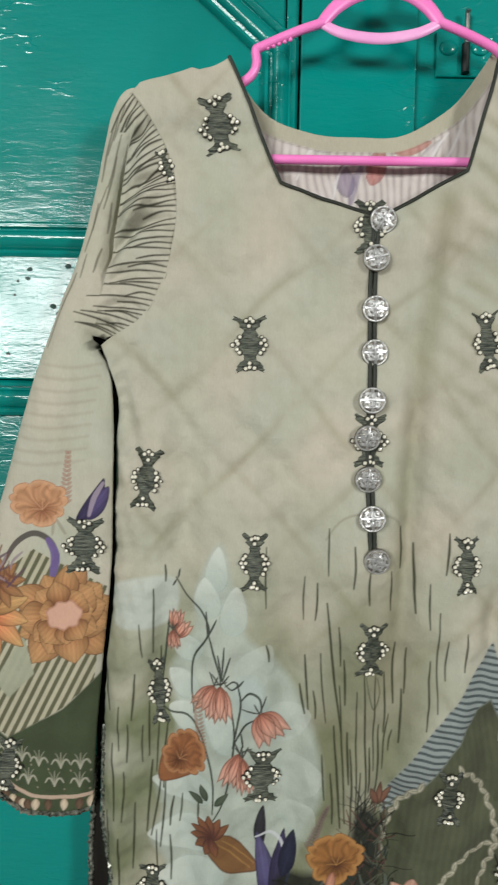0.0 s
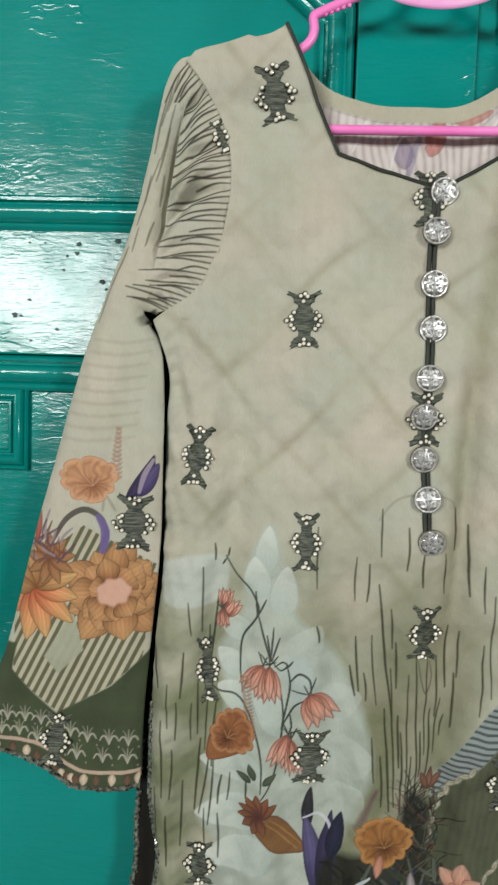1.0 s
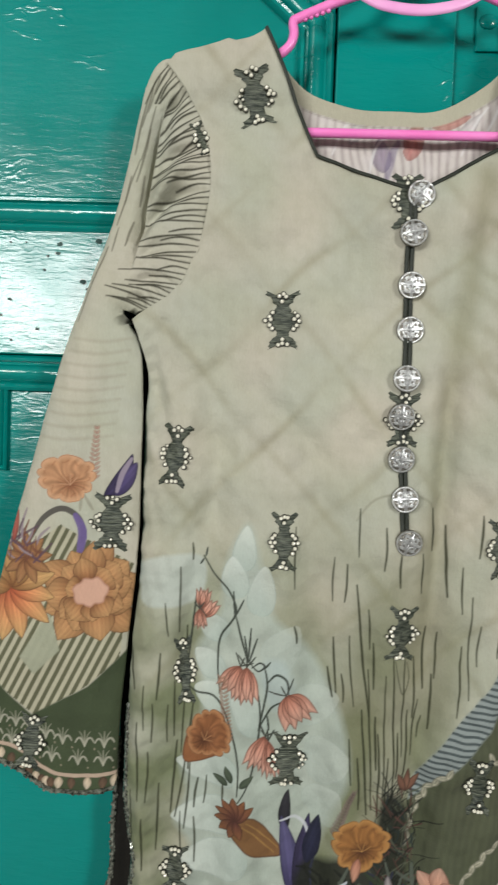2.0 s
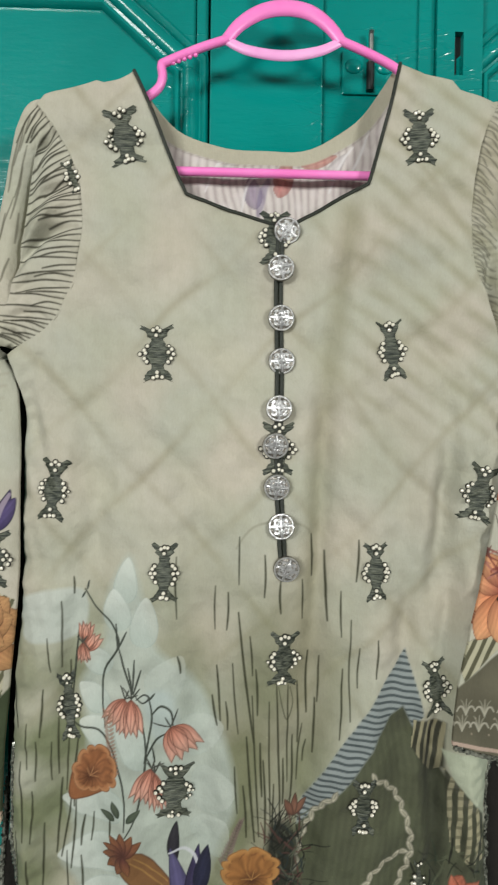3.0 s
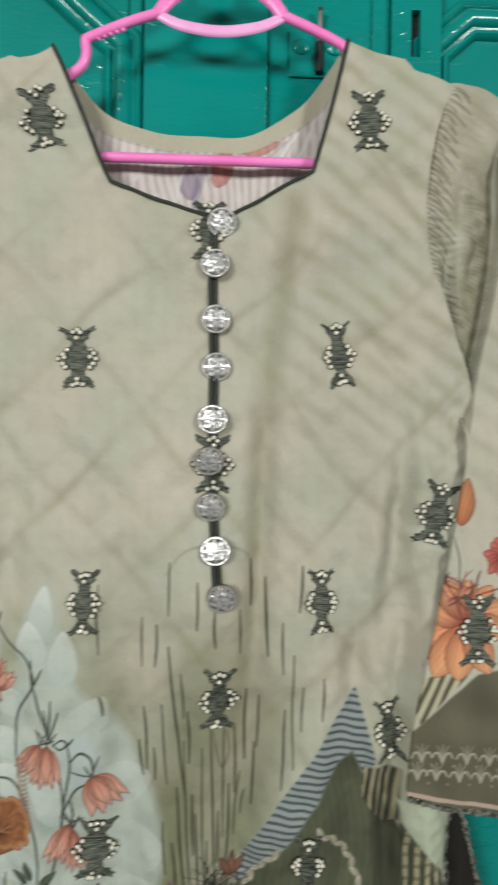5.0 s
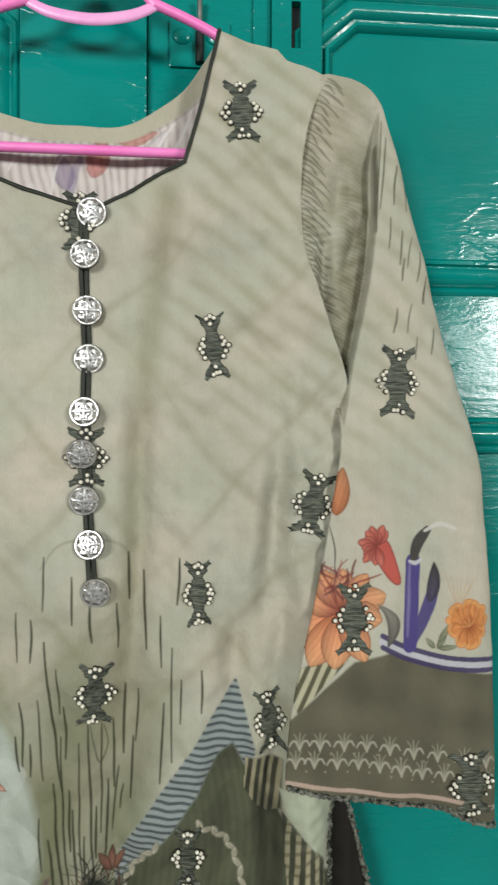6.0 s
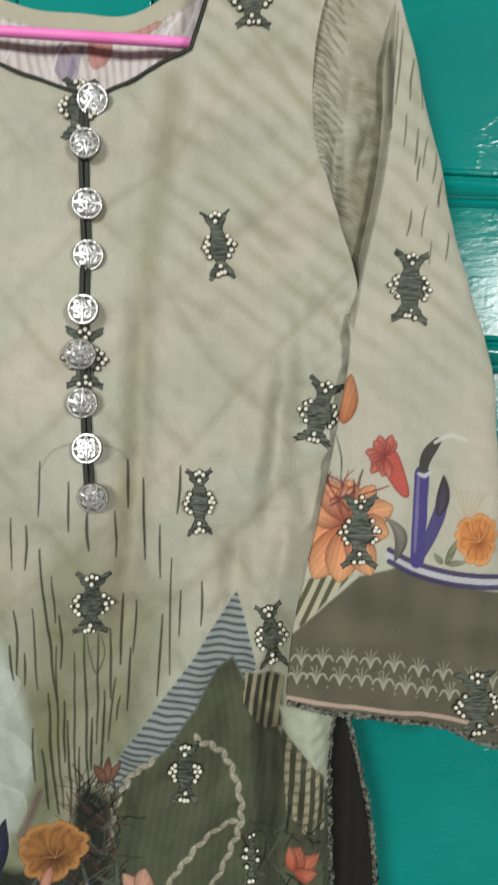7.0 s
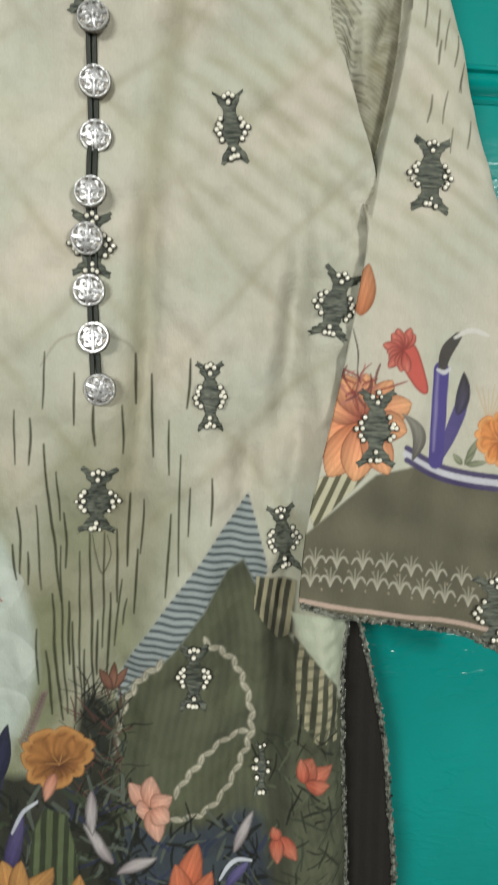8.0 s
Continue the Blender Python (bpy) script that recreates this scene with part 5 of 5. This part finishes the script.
def dye_right(d):
    full = (slice(None), slice(None))
    faded_ground(d, 0.0, lambda x, z: np.clip((z - 1.25) / 0.1, 0, 1) * 0.8)
    cap = smooth_line([(0.2390, 1.6250), (0.2410, 1.5200), (0.2350, 1.4620), (0.2100, 1.3400)], 6)
    q = edge_x(d.z, cap, 0) - d.x
    plain = d.c.copy()
    # mottled cap and dark zone by the fold: recess shade painted with the stripes
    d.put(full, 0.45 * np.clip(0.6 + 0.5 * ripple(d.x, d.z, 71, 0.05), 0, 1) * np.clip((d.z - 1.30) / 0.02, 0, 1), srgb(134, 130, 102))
    pleat_shade(d, smooth_line(SEAM_R, 8), 1, 46, (34, 33, 31, 29, 26, 20), 0.032, 0.55, 1.2)
    gather_shade = np.clip((0.034 - q) / 0.012, 0, 1) * np.clip((1.60 - d.z) / 0.05, 0, 1) * np.clip((d.z - 1.33) / 0.02, 0, 1)
    d.put(full, 0.70 * gather_shade * np.clip(0.72 + 0.22 * ripple(d.x, d.z, 72, 0.016, 9) + 0.14 * np.sin(d.z * 1500 + d.x * 700 + 3 * ripple(d.x, d.z, 73, 0.03)), 0, 1), srgb(96, 92, 66))
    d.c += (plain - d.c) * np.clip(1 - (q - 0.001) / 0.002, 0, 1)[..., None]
    dashes(d, [((0.2460, 1.6110), (0.2430, 1.5490)), ((0.2500, 1.5970), (0.2450, 1.5350)), ((0.2610, 1.5740), (0.2580, 1.5400)), ((0.2550, 1.5280), (0.2530, 1.5010)), ((0.2660, 1.5170), (0.2630, 1.4870)), ((0.2750, 1.5120), (0.2700, 1.4850)), ((0.2830, 1.5000), (0.2790, 1.4730)), ((0.2670, 1.4920), (0.2650, 1.4730)), ((0.2890, 1.4790), (0.2840, 1.4540)), ((0.2610, 1.4490), (0.2580, 1.4280)), ((0.2740, 1.4530), (0.2710, 1.4280)), ((0.2960, 1.4330), (0.2930, 1.4100))], 0.0017, (88, 86, 68), 0.85)
    dashes(d, [((0.2800, 1.4250), (0.2780, 1.4050)), ((0.2420, 1.5920), (0.2420, 1.5150)), ((0.2870, 1.4690), (0.2860, 1.4540)), ((0.2690, 1.5670), (0.2710, 1.5360))], 0.0017, (88, 86, 68), 0.8)
    # cuff
    strip = [(0.2020, 1.1550), (0.2160, 1.1460), (0.1730, 1.1020), (0.1680, 1.1160), (0.1750, 1.1410)]
    d.area([(0.2220, 1.1450), (0.2520, 1.1520), (0.3030, 1.1370), (0.3540, 1.1280), (0.3630, 0.9810), (0.1550, 1.0240), (0.1630, 1.0940)], (100, 96, 76), 1, 0.002, False, None, lambda x, z: 0.95 + 0.16 * ripple(x, z, 62, 0.05))
    d.area(strip, (92, 90, 66), 1, 0.0015, False)
    d.stripes(strip, (178, 174, 148), 0.0088, 0.0046, 66, 0.95)
    d.line([(0.2460, 1.1620), (0.2720, 1.1490), (0.3020, 1.1420), (0.3490, 1.1380)], 0.0066, (190, 190, 196), 1, True, False)
    for o in (0.0048, -0.0048):
        d.line([np.array(p) + np.array((0, o)) for p in ((0.2460, 1.1620), (0.2720, 1.1490), (0.3020, 1.1420), (0.3490, 1.1380))], 0.0044, (66, 56, 98), 0.95, True, False)
    ornament_row(d, [(0.1690, 1.0760), (0.2230, 1.0740), (0.2840, 1.0640), (0.3460, 1.0530)], 9)
    ornament_row(d, [(0.1660, 1.0610), (0.2230, 1.0580), (0.2840, 1.0480), (0.3460, 1.0370)], 10)
    d.line([(0.1620, 1.0440), (0.2240, 1.0340), (0.2900, 1.0270), (0.3520, 1.0110)], 0.0036, (190, 164, 146), 0.9, True, False)
    # flowers
    d.petal((0.2050, 1.2700), (0.2110, 1.3110), 0.018, (200, 120, 70), (206, 140, 92), (140, 80, 48), (150, 84, 50))
    d.area([(0.2360, 1.2410), (0.2500, 1.2480), (0.2620, 1.2160), (0.2580, 1.2100), (0.2480, 1.2190)], (196, 84, 70), 1, 0.001, True, (130, 56, 46))
    for k in range(13):
        a = 0.9 + k * 0.34
        c = np.array((0.2405, 1.2440))
        d.petal(c, c + np.array((math.cos(a) * 0.9, math.sin(a))) * (0.0165 + 0.003 * math.sin(k * 2.3)), 0.0085, (178, 70, 60), (214, 118, 98), (136, 60, 50), None, 1.0, 0.0, 1.3, 0.6)
    c = np.array((0.2110, 1.1890))
    for a, ln, w, col in ((205, 38, 22, (220, 100, 56)), (238, 54, 24, (222, 122, 72)), (262, 50, 24, (214, 126, 84)), (295, 48, 20, (196, 110, 76)), (160, 34, 18, (176, 84, 66)), (120, 40, 20, (170, 82, 66)), (90, 36, 18, (176, 90, 72)), (55, 38, 16, (168, 92, 72)), (20, 40, 20, (170, 100, 74)), (-15, 36, 20, (176, 106, 80))):
        a = radians(a)
        d.petal(c, c + np.array((math.cos(a), math.sin(a))) * ln * 0.001, w * 0.00125, col, (248, 178, 118), (126, 58, 36), (176, 92, 56), 1.0, 0.0, 1.15, 0.7)
    tangle(d, (0.2060, 1.2090), 0.016, 0.014, 26, 12, [(140, 62, 52), (176, 110, 96), (110, 60, 54)], 0.0018)
    d.line([(0.2000, 1.2600), (0.2040, 1.2430), (0.2040, 1.2260)], 0.0013, (90, 84, 74))
    d.petal((0.2510, 1.1570), (0.2410, 1.1940), 0.012, (104, 100, 92), (150, 146, 132), None, None, 1, -0.010)
    d.line([(0.2740, 1.1570), (0.2830, 1.1780), (0.2900, 1.2000), (0.2935, 1.2180)], 0.0105, (84, 76, 128), 1, True, True)
    d.petal((0.2880, 1.1940), (0.2925, 1.2290), 0.0105, (78, 72, 96), (70, 67, 66), None, None, 1, -0.002)
    d.line([(0.2715, 1.1570), (0.2725, 1.1900), (0.2735, 1.2300)], 0.0135, (78, 68, 134), 1, True, False)
    d.line([(0.2690, 1.1650), (0.2700, 1.1950), (0.2705, 1.2270)], 0.0030, (132, 124, 172), 0.8, True, True, 0.002)
    d.line([(0.2740, 1.2300), (0.2770, 1.2440), (0.2860, 1.2570)], 0.0105, (74, 70, 66), 1)
    d.line([(0.2840, 1.2560), (0.2960, 1.2620), (0.3100, 1.2580)], 0.0040, (206, 204, 194), 0.9)
    d.line([(0.2700, 1.2300), (0.2760, 1.2280), (0.2810, 1.2310)], 0.0036, (200, 200, 204), 0.9)
    for a, b in (((0.2950, 1.1540), (0.3030, 1.1690)), ((0.2960, 1.1540), (0.3120, 1.1570)), ((0.2930, 1.1540), (0.2860, 1.1630)), ((0.2960, 1.1590), (0.3070, 1.1790))):
        d.petal(a, b, 0.005, (116, 122, 92), (160, 164, 134))
    for k in range(7):
        p = np.array((0.3110, 1.1890))
        d.line([p, p + np.array((-0.010 + 0.005 * k, 0.030 - 0.002 * (k % 3)))], 0.0012, (196, 168, 124), 0.6)
    d.bloom((0.3210, 1.1760), 0.0200, (222, 138, 62), (234, 170, 92), (168, 84, 34), 1.2, 0.5, (0.0, -0.1))


# ---- the kameez: panels ----
kameez = thing("kameez", (0.0, 0.715, 1.64), "beige printed cotton kameez with floral panels hung on a pink hanger", "dress")
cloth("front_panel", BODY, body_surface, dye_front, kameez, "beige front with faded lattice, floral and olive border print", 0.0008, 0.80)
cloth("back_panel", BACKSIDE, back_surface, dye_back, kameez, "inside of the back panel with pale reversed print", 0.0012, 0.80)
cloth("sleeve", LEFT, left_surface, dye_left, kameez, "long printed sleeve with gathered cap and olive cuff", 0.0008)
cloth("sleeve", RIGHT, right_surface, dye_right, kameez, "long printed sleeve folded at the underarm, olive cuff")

# piping round the neck and down the placket
part("neck_piping", tube_bm([on_body(p, 0.001) for p in smooth_line(NECK[:5], 4)] + [on_body(p, 0.001) for p in smooth_line(NECK[4:8], 4)][1:], 0.0017, 8), PIPING, None, "dark green corded edge")
part("neck_piping", tube_bm([on_body(p, 0.001) for p in smooth_line(NECK[7:11], 4)] + [on_body(p, 0.001) for p in smooth_line(NECK[10:], 4)][1:], 0.0017, 8), PIPING, None, "dark green corded edge")
PLACKET = smooth_line([(-0.0060, 1.5280), (-0.0070, 1.4690), (-0.0050, 1.4060), (-0.0050, 1.3530), (-0.0040, 1.2900), (-0.0020, 1.2530), (0.0010, 1.2090)], 8)
for o in (-0.0022, 0.0022):
    part("placket_cord", tube_bm([on_body((p[0] + o, p[1]), 0.001) for p in PLACKET], 0.0021, 8), PIPING, None, "dark green cord")


def button_meshes():
    """A stamped coin-like button: domed disc, rim of beads, cross and scrolls."""
    R = 0.0125
    disc = bmesh.new()
    prof = [(0.0, -0.0052), (0.006, -0.0049), (0.0095, -0.0041), (0.0112, -0.0034), (0.0121, -0.0034), (R, -0.0024), (R, -0.0010), (0.0118, 0.0), (0.0, 0.0)]
    rings = []
    for r, y in prof:
        rings.append([disc.verts.new((0, y, 0))] if r == 0 else [disc.verts.new((r * math.cos(a), y, r * math.sin(a))) for a in (2 * math.pi * k / 32 for k in range(32))])
    for a, b in zip(rings, rings[1:]):
        for k in range(32):
            v = [a[k % len(a)], a[(k + 1) % len(a)], b[(k + 1) % len(b)], b[k % len(b)]]
            disc.faces.new(list(dict.fromkeys(v)))
    stamp = bmesh.new()
    dome = lambda x, z: -0.0052 + 0.0012 * (math.hypot(x, z) / 0.0095) ** 2 - 0.0004  # noqa: E731
    line = lambda pts, r: tube_bm([(x, dome(x, z), z) for x, z in pts], r, 6, stamp)  # noqa: E731
    n = 7
    line([(-0.0100 + 0.0200 * k / n, 0.0004) for k in range(n + 1)], 0.0015)
    line([(0.0, 0.0100 - 0.0200 * k / n) for k in range(n + 1)], 0.0014)
    for sx in (-1, 1):
        for sz in (-1, 1):
            line([(sx * (0.0045 + 0.0024 * math.cos(a)), sz * (0.0042 + 0.0024 * math.sin(a))) for a in (0.3 + k * 0.7 for k in range(8))], 0.0011)
    for r, w, h in ((0.0112, 0.0009, -0.0036), (0.0070, 0.0007, -0.0049)):
        tube_bm([(r * math.cos(a), h, r * math.sin(a)) for a in (2 * math.pi * k / 28 for k in range(29))], w, 6, stamp)
    out = []
    for nm, bm, m in (("button", disc, TARNISH), ("stamped_pattern", stamp, SILVER)):
        ob = mesh_ob(nm, bm, m)
        out.append(ob.data)
        bpy.data.objects.remove(ob)
    return out


BUTTON = button_meshes()
for p, turn, tip in zip([(0.0000, 1.5210), (-0.0050, 1.4860), (-0.0040, 1.4410), (-0.0030, 1.4010), (-0.0050, 1.3560), (-0.0080, 1.3220), (-0.0060, 1.2830), (-0.0010, 1.2460), (0.0040, 1.2070)], (35, -12, 2, -4, 0, 4, 6, -5, 20), (8, -4, 3, 2, -6, 9, 4, -8, 6)):
    b = new("button", BUTTON[0])
    b.matrix_world = Matrix.Translation(on_body(p, 0.0025)) @ pose(0, 0, 0, tip, turn, tip * 0.6)
    adopt(b, kameez)
    tagged(b, "round stamped silver button")
    s = new("stamped_pattern", BUTTON[1])
    s.parent = b

# ---- embroidered motifs with stones ----
bm = bmesh.new()
bmesh.ops.create_icosphere(bm, subdivisions=2, radius=0.0019, matrix=Matrix.Diagonal((1, 0.62, 1, 1)))
gem = len(bm.faces)
bmesh.ops.create_cone(bm, cap_ends=True, segments=10, radius1=0.0027, radius2=0.0023, depth=0.0014, matrix=Matrix.Translation((0, 0.0008, 0)) @ pose(0, 0, 0, 90))
for k, f in enumerate(bm.faces):
    f.material_index = 0 if k < gem else 1
ob = mesh_ob("stone", bm, STONE)
STONE_MESH = ob.data
STONE_MESH.materials.append(RIM)
bpy.data.objects.remove(ob)
SPOTS = [(-0.20, 0.80), (0.0, 0.86), (0.20, 0.80), (0.0, 0.64), (-0.20, -0.82), (0.0, -0.80), (0.20, -0.82), (0.0, -0.62)]
SPOTS += [(sx * a, b) for sx in (-1, 1) for a, b in ((0.54, 0.25), (0.70, 0.13), (0.84, -0.02), (0.70, -0.17), (0.54, -0.30))]
SPOTS += [(sx * 0.60, 0.01) for sx in (-1, 1)]


def motif(at, place, w, h, turn, seed):
    """An hourglass of couched thread with four clusters of set stones. place: drops a point on its cloth."""
    rng = random.Random(seed)
    a = radians(turn)
    put = lambda u, v, lift: place((at[0] + (u * w / 2 * math.cos(a) - v * h / 2 * math.sin(a)), at[1] + (u * w / 2 * math.sin(a) + v * h / 2 * math.cos(a))), lift)  # noqa: E731
    bm = bmesh.new()
    rows, cols = 30, 10
    verts = []
    for j in range(rows + 1):
        v = -1 + 2 * j / rows
        m = abs(v)
        wide = 0.46 + 0.16 * math.cos(v * 6.0) if m < 0.50 else 0.31 + min((m - 0.50) / 0.42, 1) * 0.55
        wide *= 1 + rng.uniform(-0.16, 0.16)
        wide *= 0.86 if m > 0.93 else 1.0
        ridge = 0.0006 + 0.0004 * (j % 2)
        dip = 0.32 * max(0.0, m - 0.62) / 0.38
        line = []
        for i in range(cols + 1):
            u = -1 + 2 * i / cols
            vv = v - math.copysign(dip * (1 - abs(u)) * 0.8, v)
            edge = 0.0 if i in (0, cols) or j in (0, rows) else 1.0
            line.append(bm.verts.new(put(u * wide, vv, 0.0006 + ridge * edge)))
        verts.append(line)
    for j in range(rows):
        for i in range(cols):
            bm.faces.new((verts[j][i], verts[j][i + 1], verts[j + 1][i + 1], verts[j + 1][i]))
    ob = mesh_ob("embroidered_motif", bm, THREAD)
    adopt(ob, kameez)
    tagged(ob, "dark grey-green thread motif set with stones")
    for u, v in SPOTS if w > 0.018 else SPOTS[::2]:
        u, v = u + rng.uniform(-0.05, 0.05), v + rng.uniform(-0.03, 0.03)
        p = put(u, v, 0.0026)
        s = new("stone", STONE_MESH)
        s.matrix_world = Matrix.Translation(p) @ pose(0, 0, 0, rng.uniform(-12, 12), 0, rng.uniform(-14, 14))
        s.parent = ob
        s.matrix_parent_inverse = Matrix.Translation(kameez.location).inverted() @ Matrix.Translation(kameez.location)
        if rng.random() < 0.06:
            s.scale = (0.7, 0.7, 0.7)
    return ob


PX = 0.00052
MOTIFS = [
    (on_body, (-0.1520, 1.6060), 78, 100, 11), (on_body, (0.1240, 1.6130), 74, 104, 4), (on_body, (-0.1190, 1.4060), 72, 104, 2), (on_body, (0.1010, 1.4130), 56, 110, 8),
    (on_body, (-0.1100, 1.2020), 58, 106, 0), (on_body, (0.0890, 1.2040), 54, 108, 2), (on_body, (0.0030, 1.1200), 68, 104, -3), (on_body, (-0.2140, 1.2780), 64, 114, -6),
    (on_body, (0.1870, 1.2790), 76, 110, -13), (on_body, (0.0810, 0.9800), 56, 110, 0), (on_body, (-0.0980, 0.9940), 80, 104, -3), (on_body, (-0.0050, 1.3190), 74, 98, 0),
    (on_body, (-0.0110, 1.5150), 66, 104, 0), (on_body, (0.1510, 1.0910), 58, 108, 7), (on_body, (-0.1990, 1.0730), 42, 130, 6), (on_body, (-0.2020, 0.8800), 64, 90, 0),
    (on_body, (0.1380, 0.9010), 30, 90, 0),
    (on_left, (-0.2720, 1.2130), 84, 106, -2), (on_left, (-0.2000, 1.5690), 28, 62, 22), (on_left, (-0.3440, 0.9990), 62, 110, -8),
    (on_right, (0.2610, 1.3850), 80, 124, -4), (on_right, (0.2210, 1.1820), 72, 122, 0), (on_right, (0.3250, 1.0370), 88, 112, 4),
]
for k, (place, at, w, h, turn) in enumerate(MOTIFS):
    motif(at, place, w * PX, h * PX, turn, 40 + k)


GEM = [(math.cos(a) * c, -s, math.sin(a) * c) for c, s in ((1.0, 0.0), (0.7, 0.7)) for a in (k * math.pi / 3 for k in range(6))] + [(0, -1, 0)]
GEM_FACES = [(i, (i + 1) % 6, 6 + (i + 1) % 6, 6 + i) for i in range(6)] + [(6 + i, 6 + (i + 1) % 6, 12) for i in range(6)]


def beaded_trim(pts, place, seed, width=0.0048):
    """A narrow crocheted edging with tiny beads and loops along an edge."""
    rng = random.Random(seed)
    line = smooth_line(pts, 10)
    seg = np.hypot(*(line[1:] - line[:-1]).T)
    verts, faces = [], []
    run_, want = 0.0, 0.0
    for a, b, s in zip(line[:-1], line[1:], seg):
        while want <= run_ + s:
            p = a + (b - a) * ((want - run_) / max(s, 1e-9))
            for _ in range(2):
                o = (rng.uniform(-1, 1) * width / 2, rng.uniform(-1, 1) * 0.002)
                c, r, k = place((p[0] + o[0], p[1] + o[1]), 0.001), rng.uniform(0.0009, 0.0017), len(verts)
                verts += [c + Vector(v) * r for v in GEM]
                faces += [tuple(k + i for i in f) for f in GEM_FACES]
            want += 0.0021
        run_ += s
    me = bpy.data.meshes.new("tmp")
    me.from_pydata(verts, [], faces)
    bm = tube_bm([place(p, 0.0004) for p in line], 0.0022, 6)
    bm.from_mesh(me)
    bpy.data.meshes.remove(me)
    return part("beaded_trim", bm, BEAD, None, "dark beaded crochet edging")


trims = [beaded_trim(SIDE_R[5:], on_body, 1), beaded_trim(SIDE_L[:5], on_body, 2), beaded_trim(HEM_L[::4], on_left, 3), beaded_trim(HEM_R[::4], on_right, 4), beaded_trim(BACK_R[4:], on_back, 5), beaded_trim(BACK_L[:4], on_back, 6)]
for ob in list(scene.objects):
    if ob.name.split(".")[0] in ("neck_piping", "placket_cord", "beaded_trim"):
        adopt(ob, kameez)

# ---- the pink hanger ----
hanger = thing("clothes_hanger", (0.0, 0.72, 1.70), "glossy pink plastic clothes hanger hung on a nail", "hanger")
HY = 0.716


def rod(name, pts, r, n=8, flat=1.0, label="", swell=0.0, material=PINK):
    line = smooth_line(pts, n)
    fat = [1 + swell * math.sin(math.pi * k / (len(line) - 1)) for k in range(len(line))]
    ob = mesh_ob(name, tube_bm([(p[0], p[2] if len(p) > 2 else HY, p[1]) for p in line], r, 14, None, flat, fat), material)
    return tagged(adopt(ob, hanger), label)


rod("grip", [(-0.0590, 1.7070), (-0.0460, 1.7220), (-0.0270, 1.7340), (-0.0050, 1.7390), (0.0190, 1.7360), (0.0380, 1.7240), (0.0510, 1.7090)], 0.0056, 8, 0.6, "", 0.35)
rod("grip", [(-0.0590, 1.7070), (-0.0380, 1.6980), (-0.0040, 1.6940), (0.0290, 1.6990), (0.0510, 1.7090)], 0.0042, 8, 0.55, "paler flat lower rail of the grip", 0.25, PALE_PINK)
rod("arm", [(-0.0570, 1.7080), (-0.0830, 1.6990), (-0.1150, 1.6850), (-0.1200, 1.6810), (-0.1190, 1.6710), (-0.1220, 1.6610), (-0.1320, 1.6520), (-0.1570, 1.6380), (-0.1840, 1.6190), (-0.1940, 1.6000), (-0.1840, 1.5870), (-0.1570, 1.5820)], 0.0043)
rod("arm", [(0.0500, 1.7100), (0.0790, 1.6980), (0.1030, 1.6860), (0.1100, 1.6780), (0.1120, 1.6700), (0.1170, 1.6630), (0.1280, 1.6550), (0.1500, 1.6410), (0.1690, 1.6210), (0.1730, 1.6020), (0.1620, 1.5880), (0.1340, 1.5820)], 0.0043)
rod("trouser_bar", [(-0.1580, 1.5820), (-0.0130, 1.5820), (0.1350, 1.5820)], 0.0043)
bm = bmesh.new()
for k in range(5):
    p = Vector((-0.1090, 1.6840)).lerp(Vector((-0.0880, 1.6920)), k / 4)
    bmesh.ops.create_icosphere(bm, subdivisions=2, radius=0.0022, matrix=Matrix.Translation((p.x, HY, p.y)))
adopt(tagged(mesh_ob("grip_ridge", bm, PINK), "row of small moulded grip bumps"), hanger)
hx, hz = (-0.0050, 1.7430)
rod("hook", [(hx, hz), (hx, hz + 0.03), (hx - 0.004, hz + 0.045), (hx - 0.022, hz + 0.060), (hx - 0.020, hz + 0.085), (hx, hz + 0.095), (hx + 0.018, hz + 0.085), (hx + 0.021, hz + 0.070)], 0.0036)
nail = tagged(mesh_ob("nail", tube_bm([(hx, 0.70, hz + 0.0885), (hx, 0.758, hz + 0.0885)], 0.0022, 8), IRON), "iron nail in the green door", "nail")
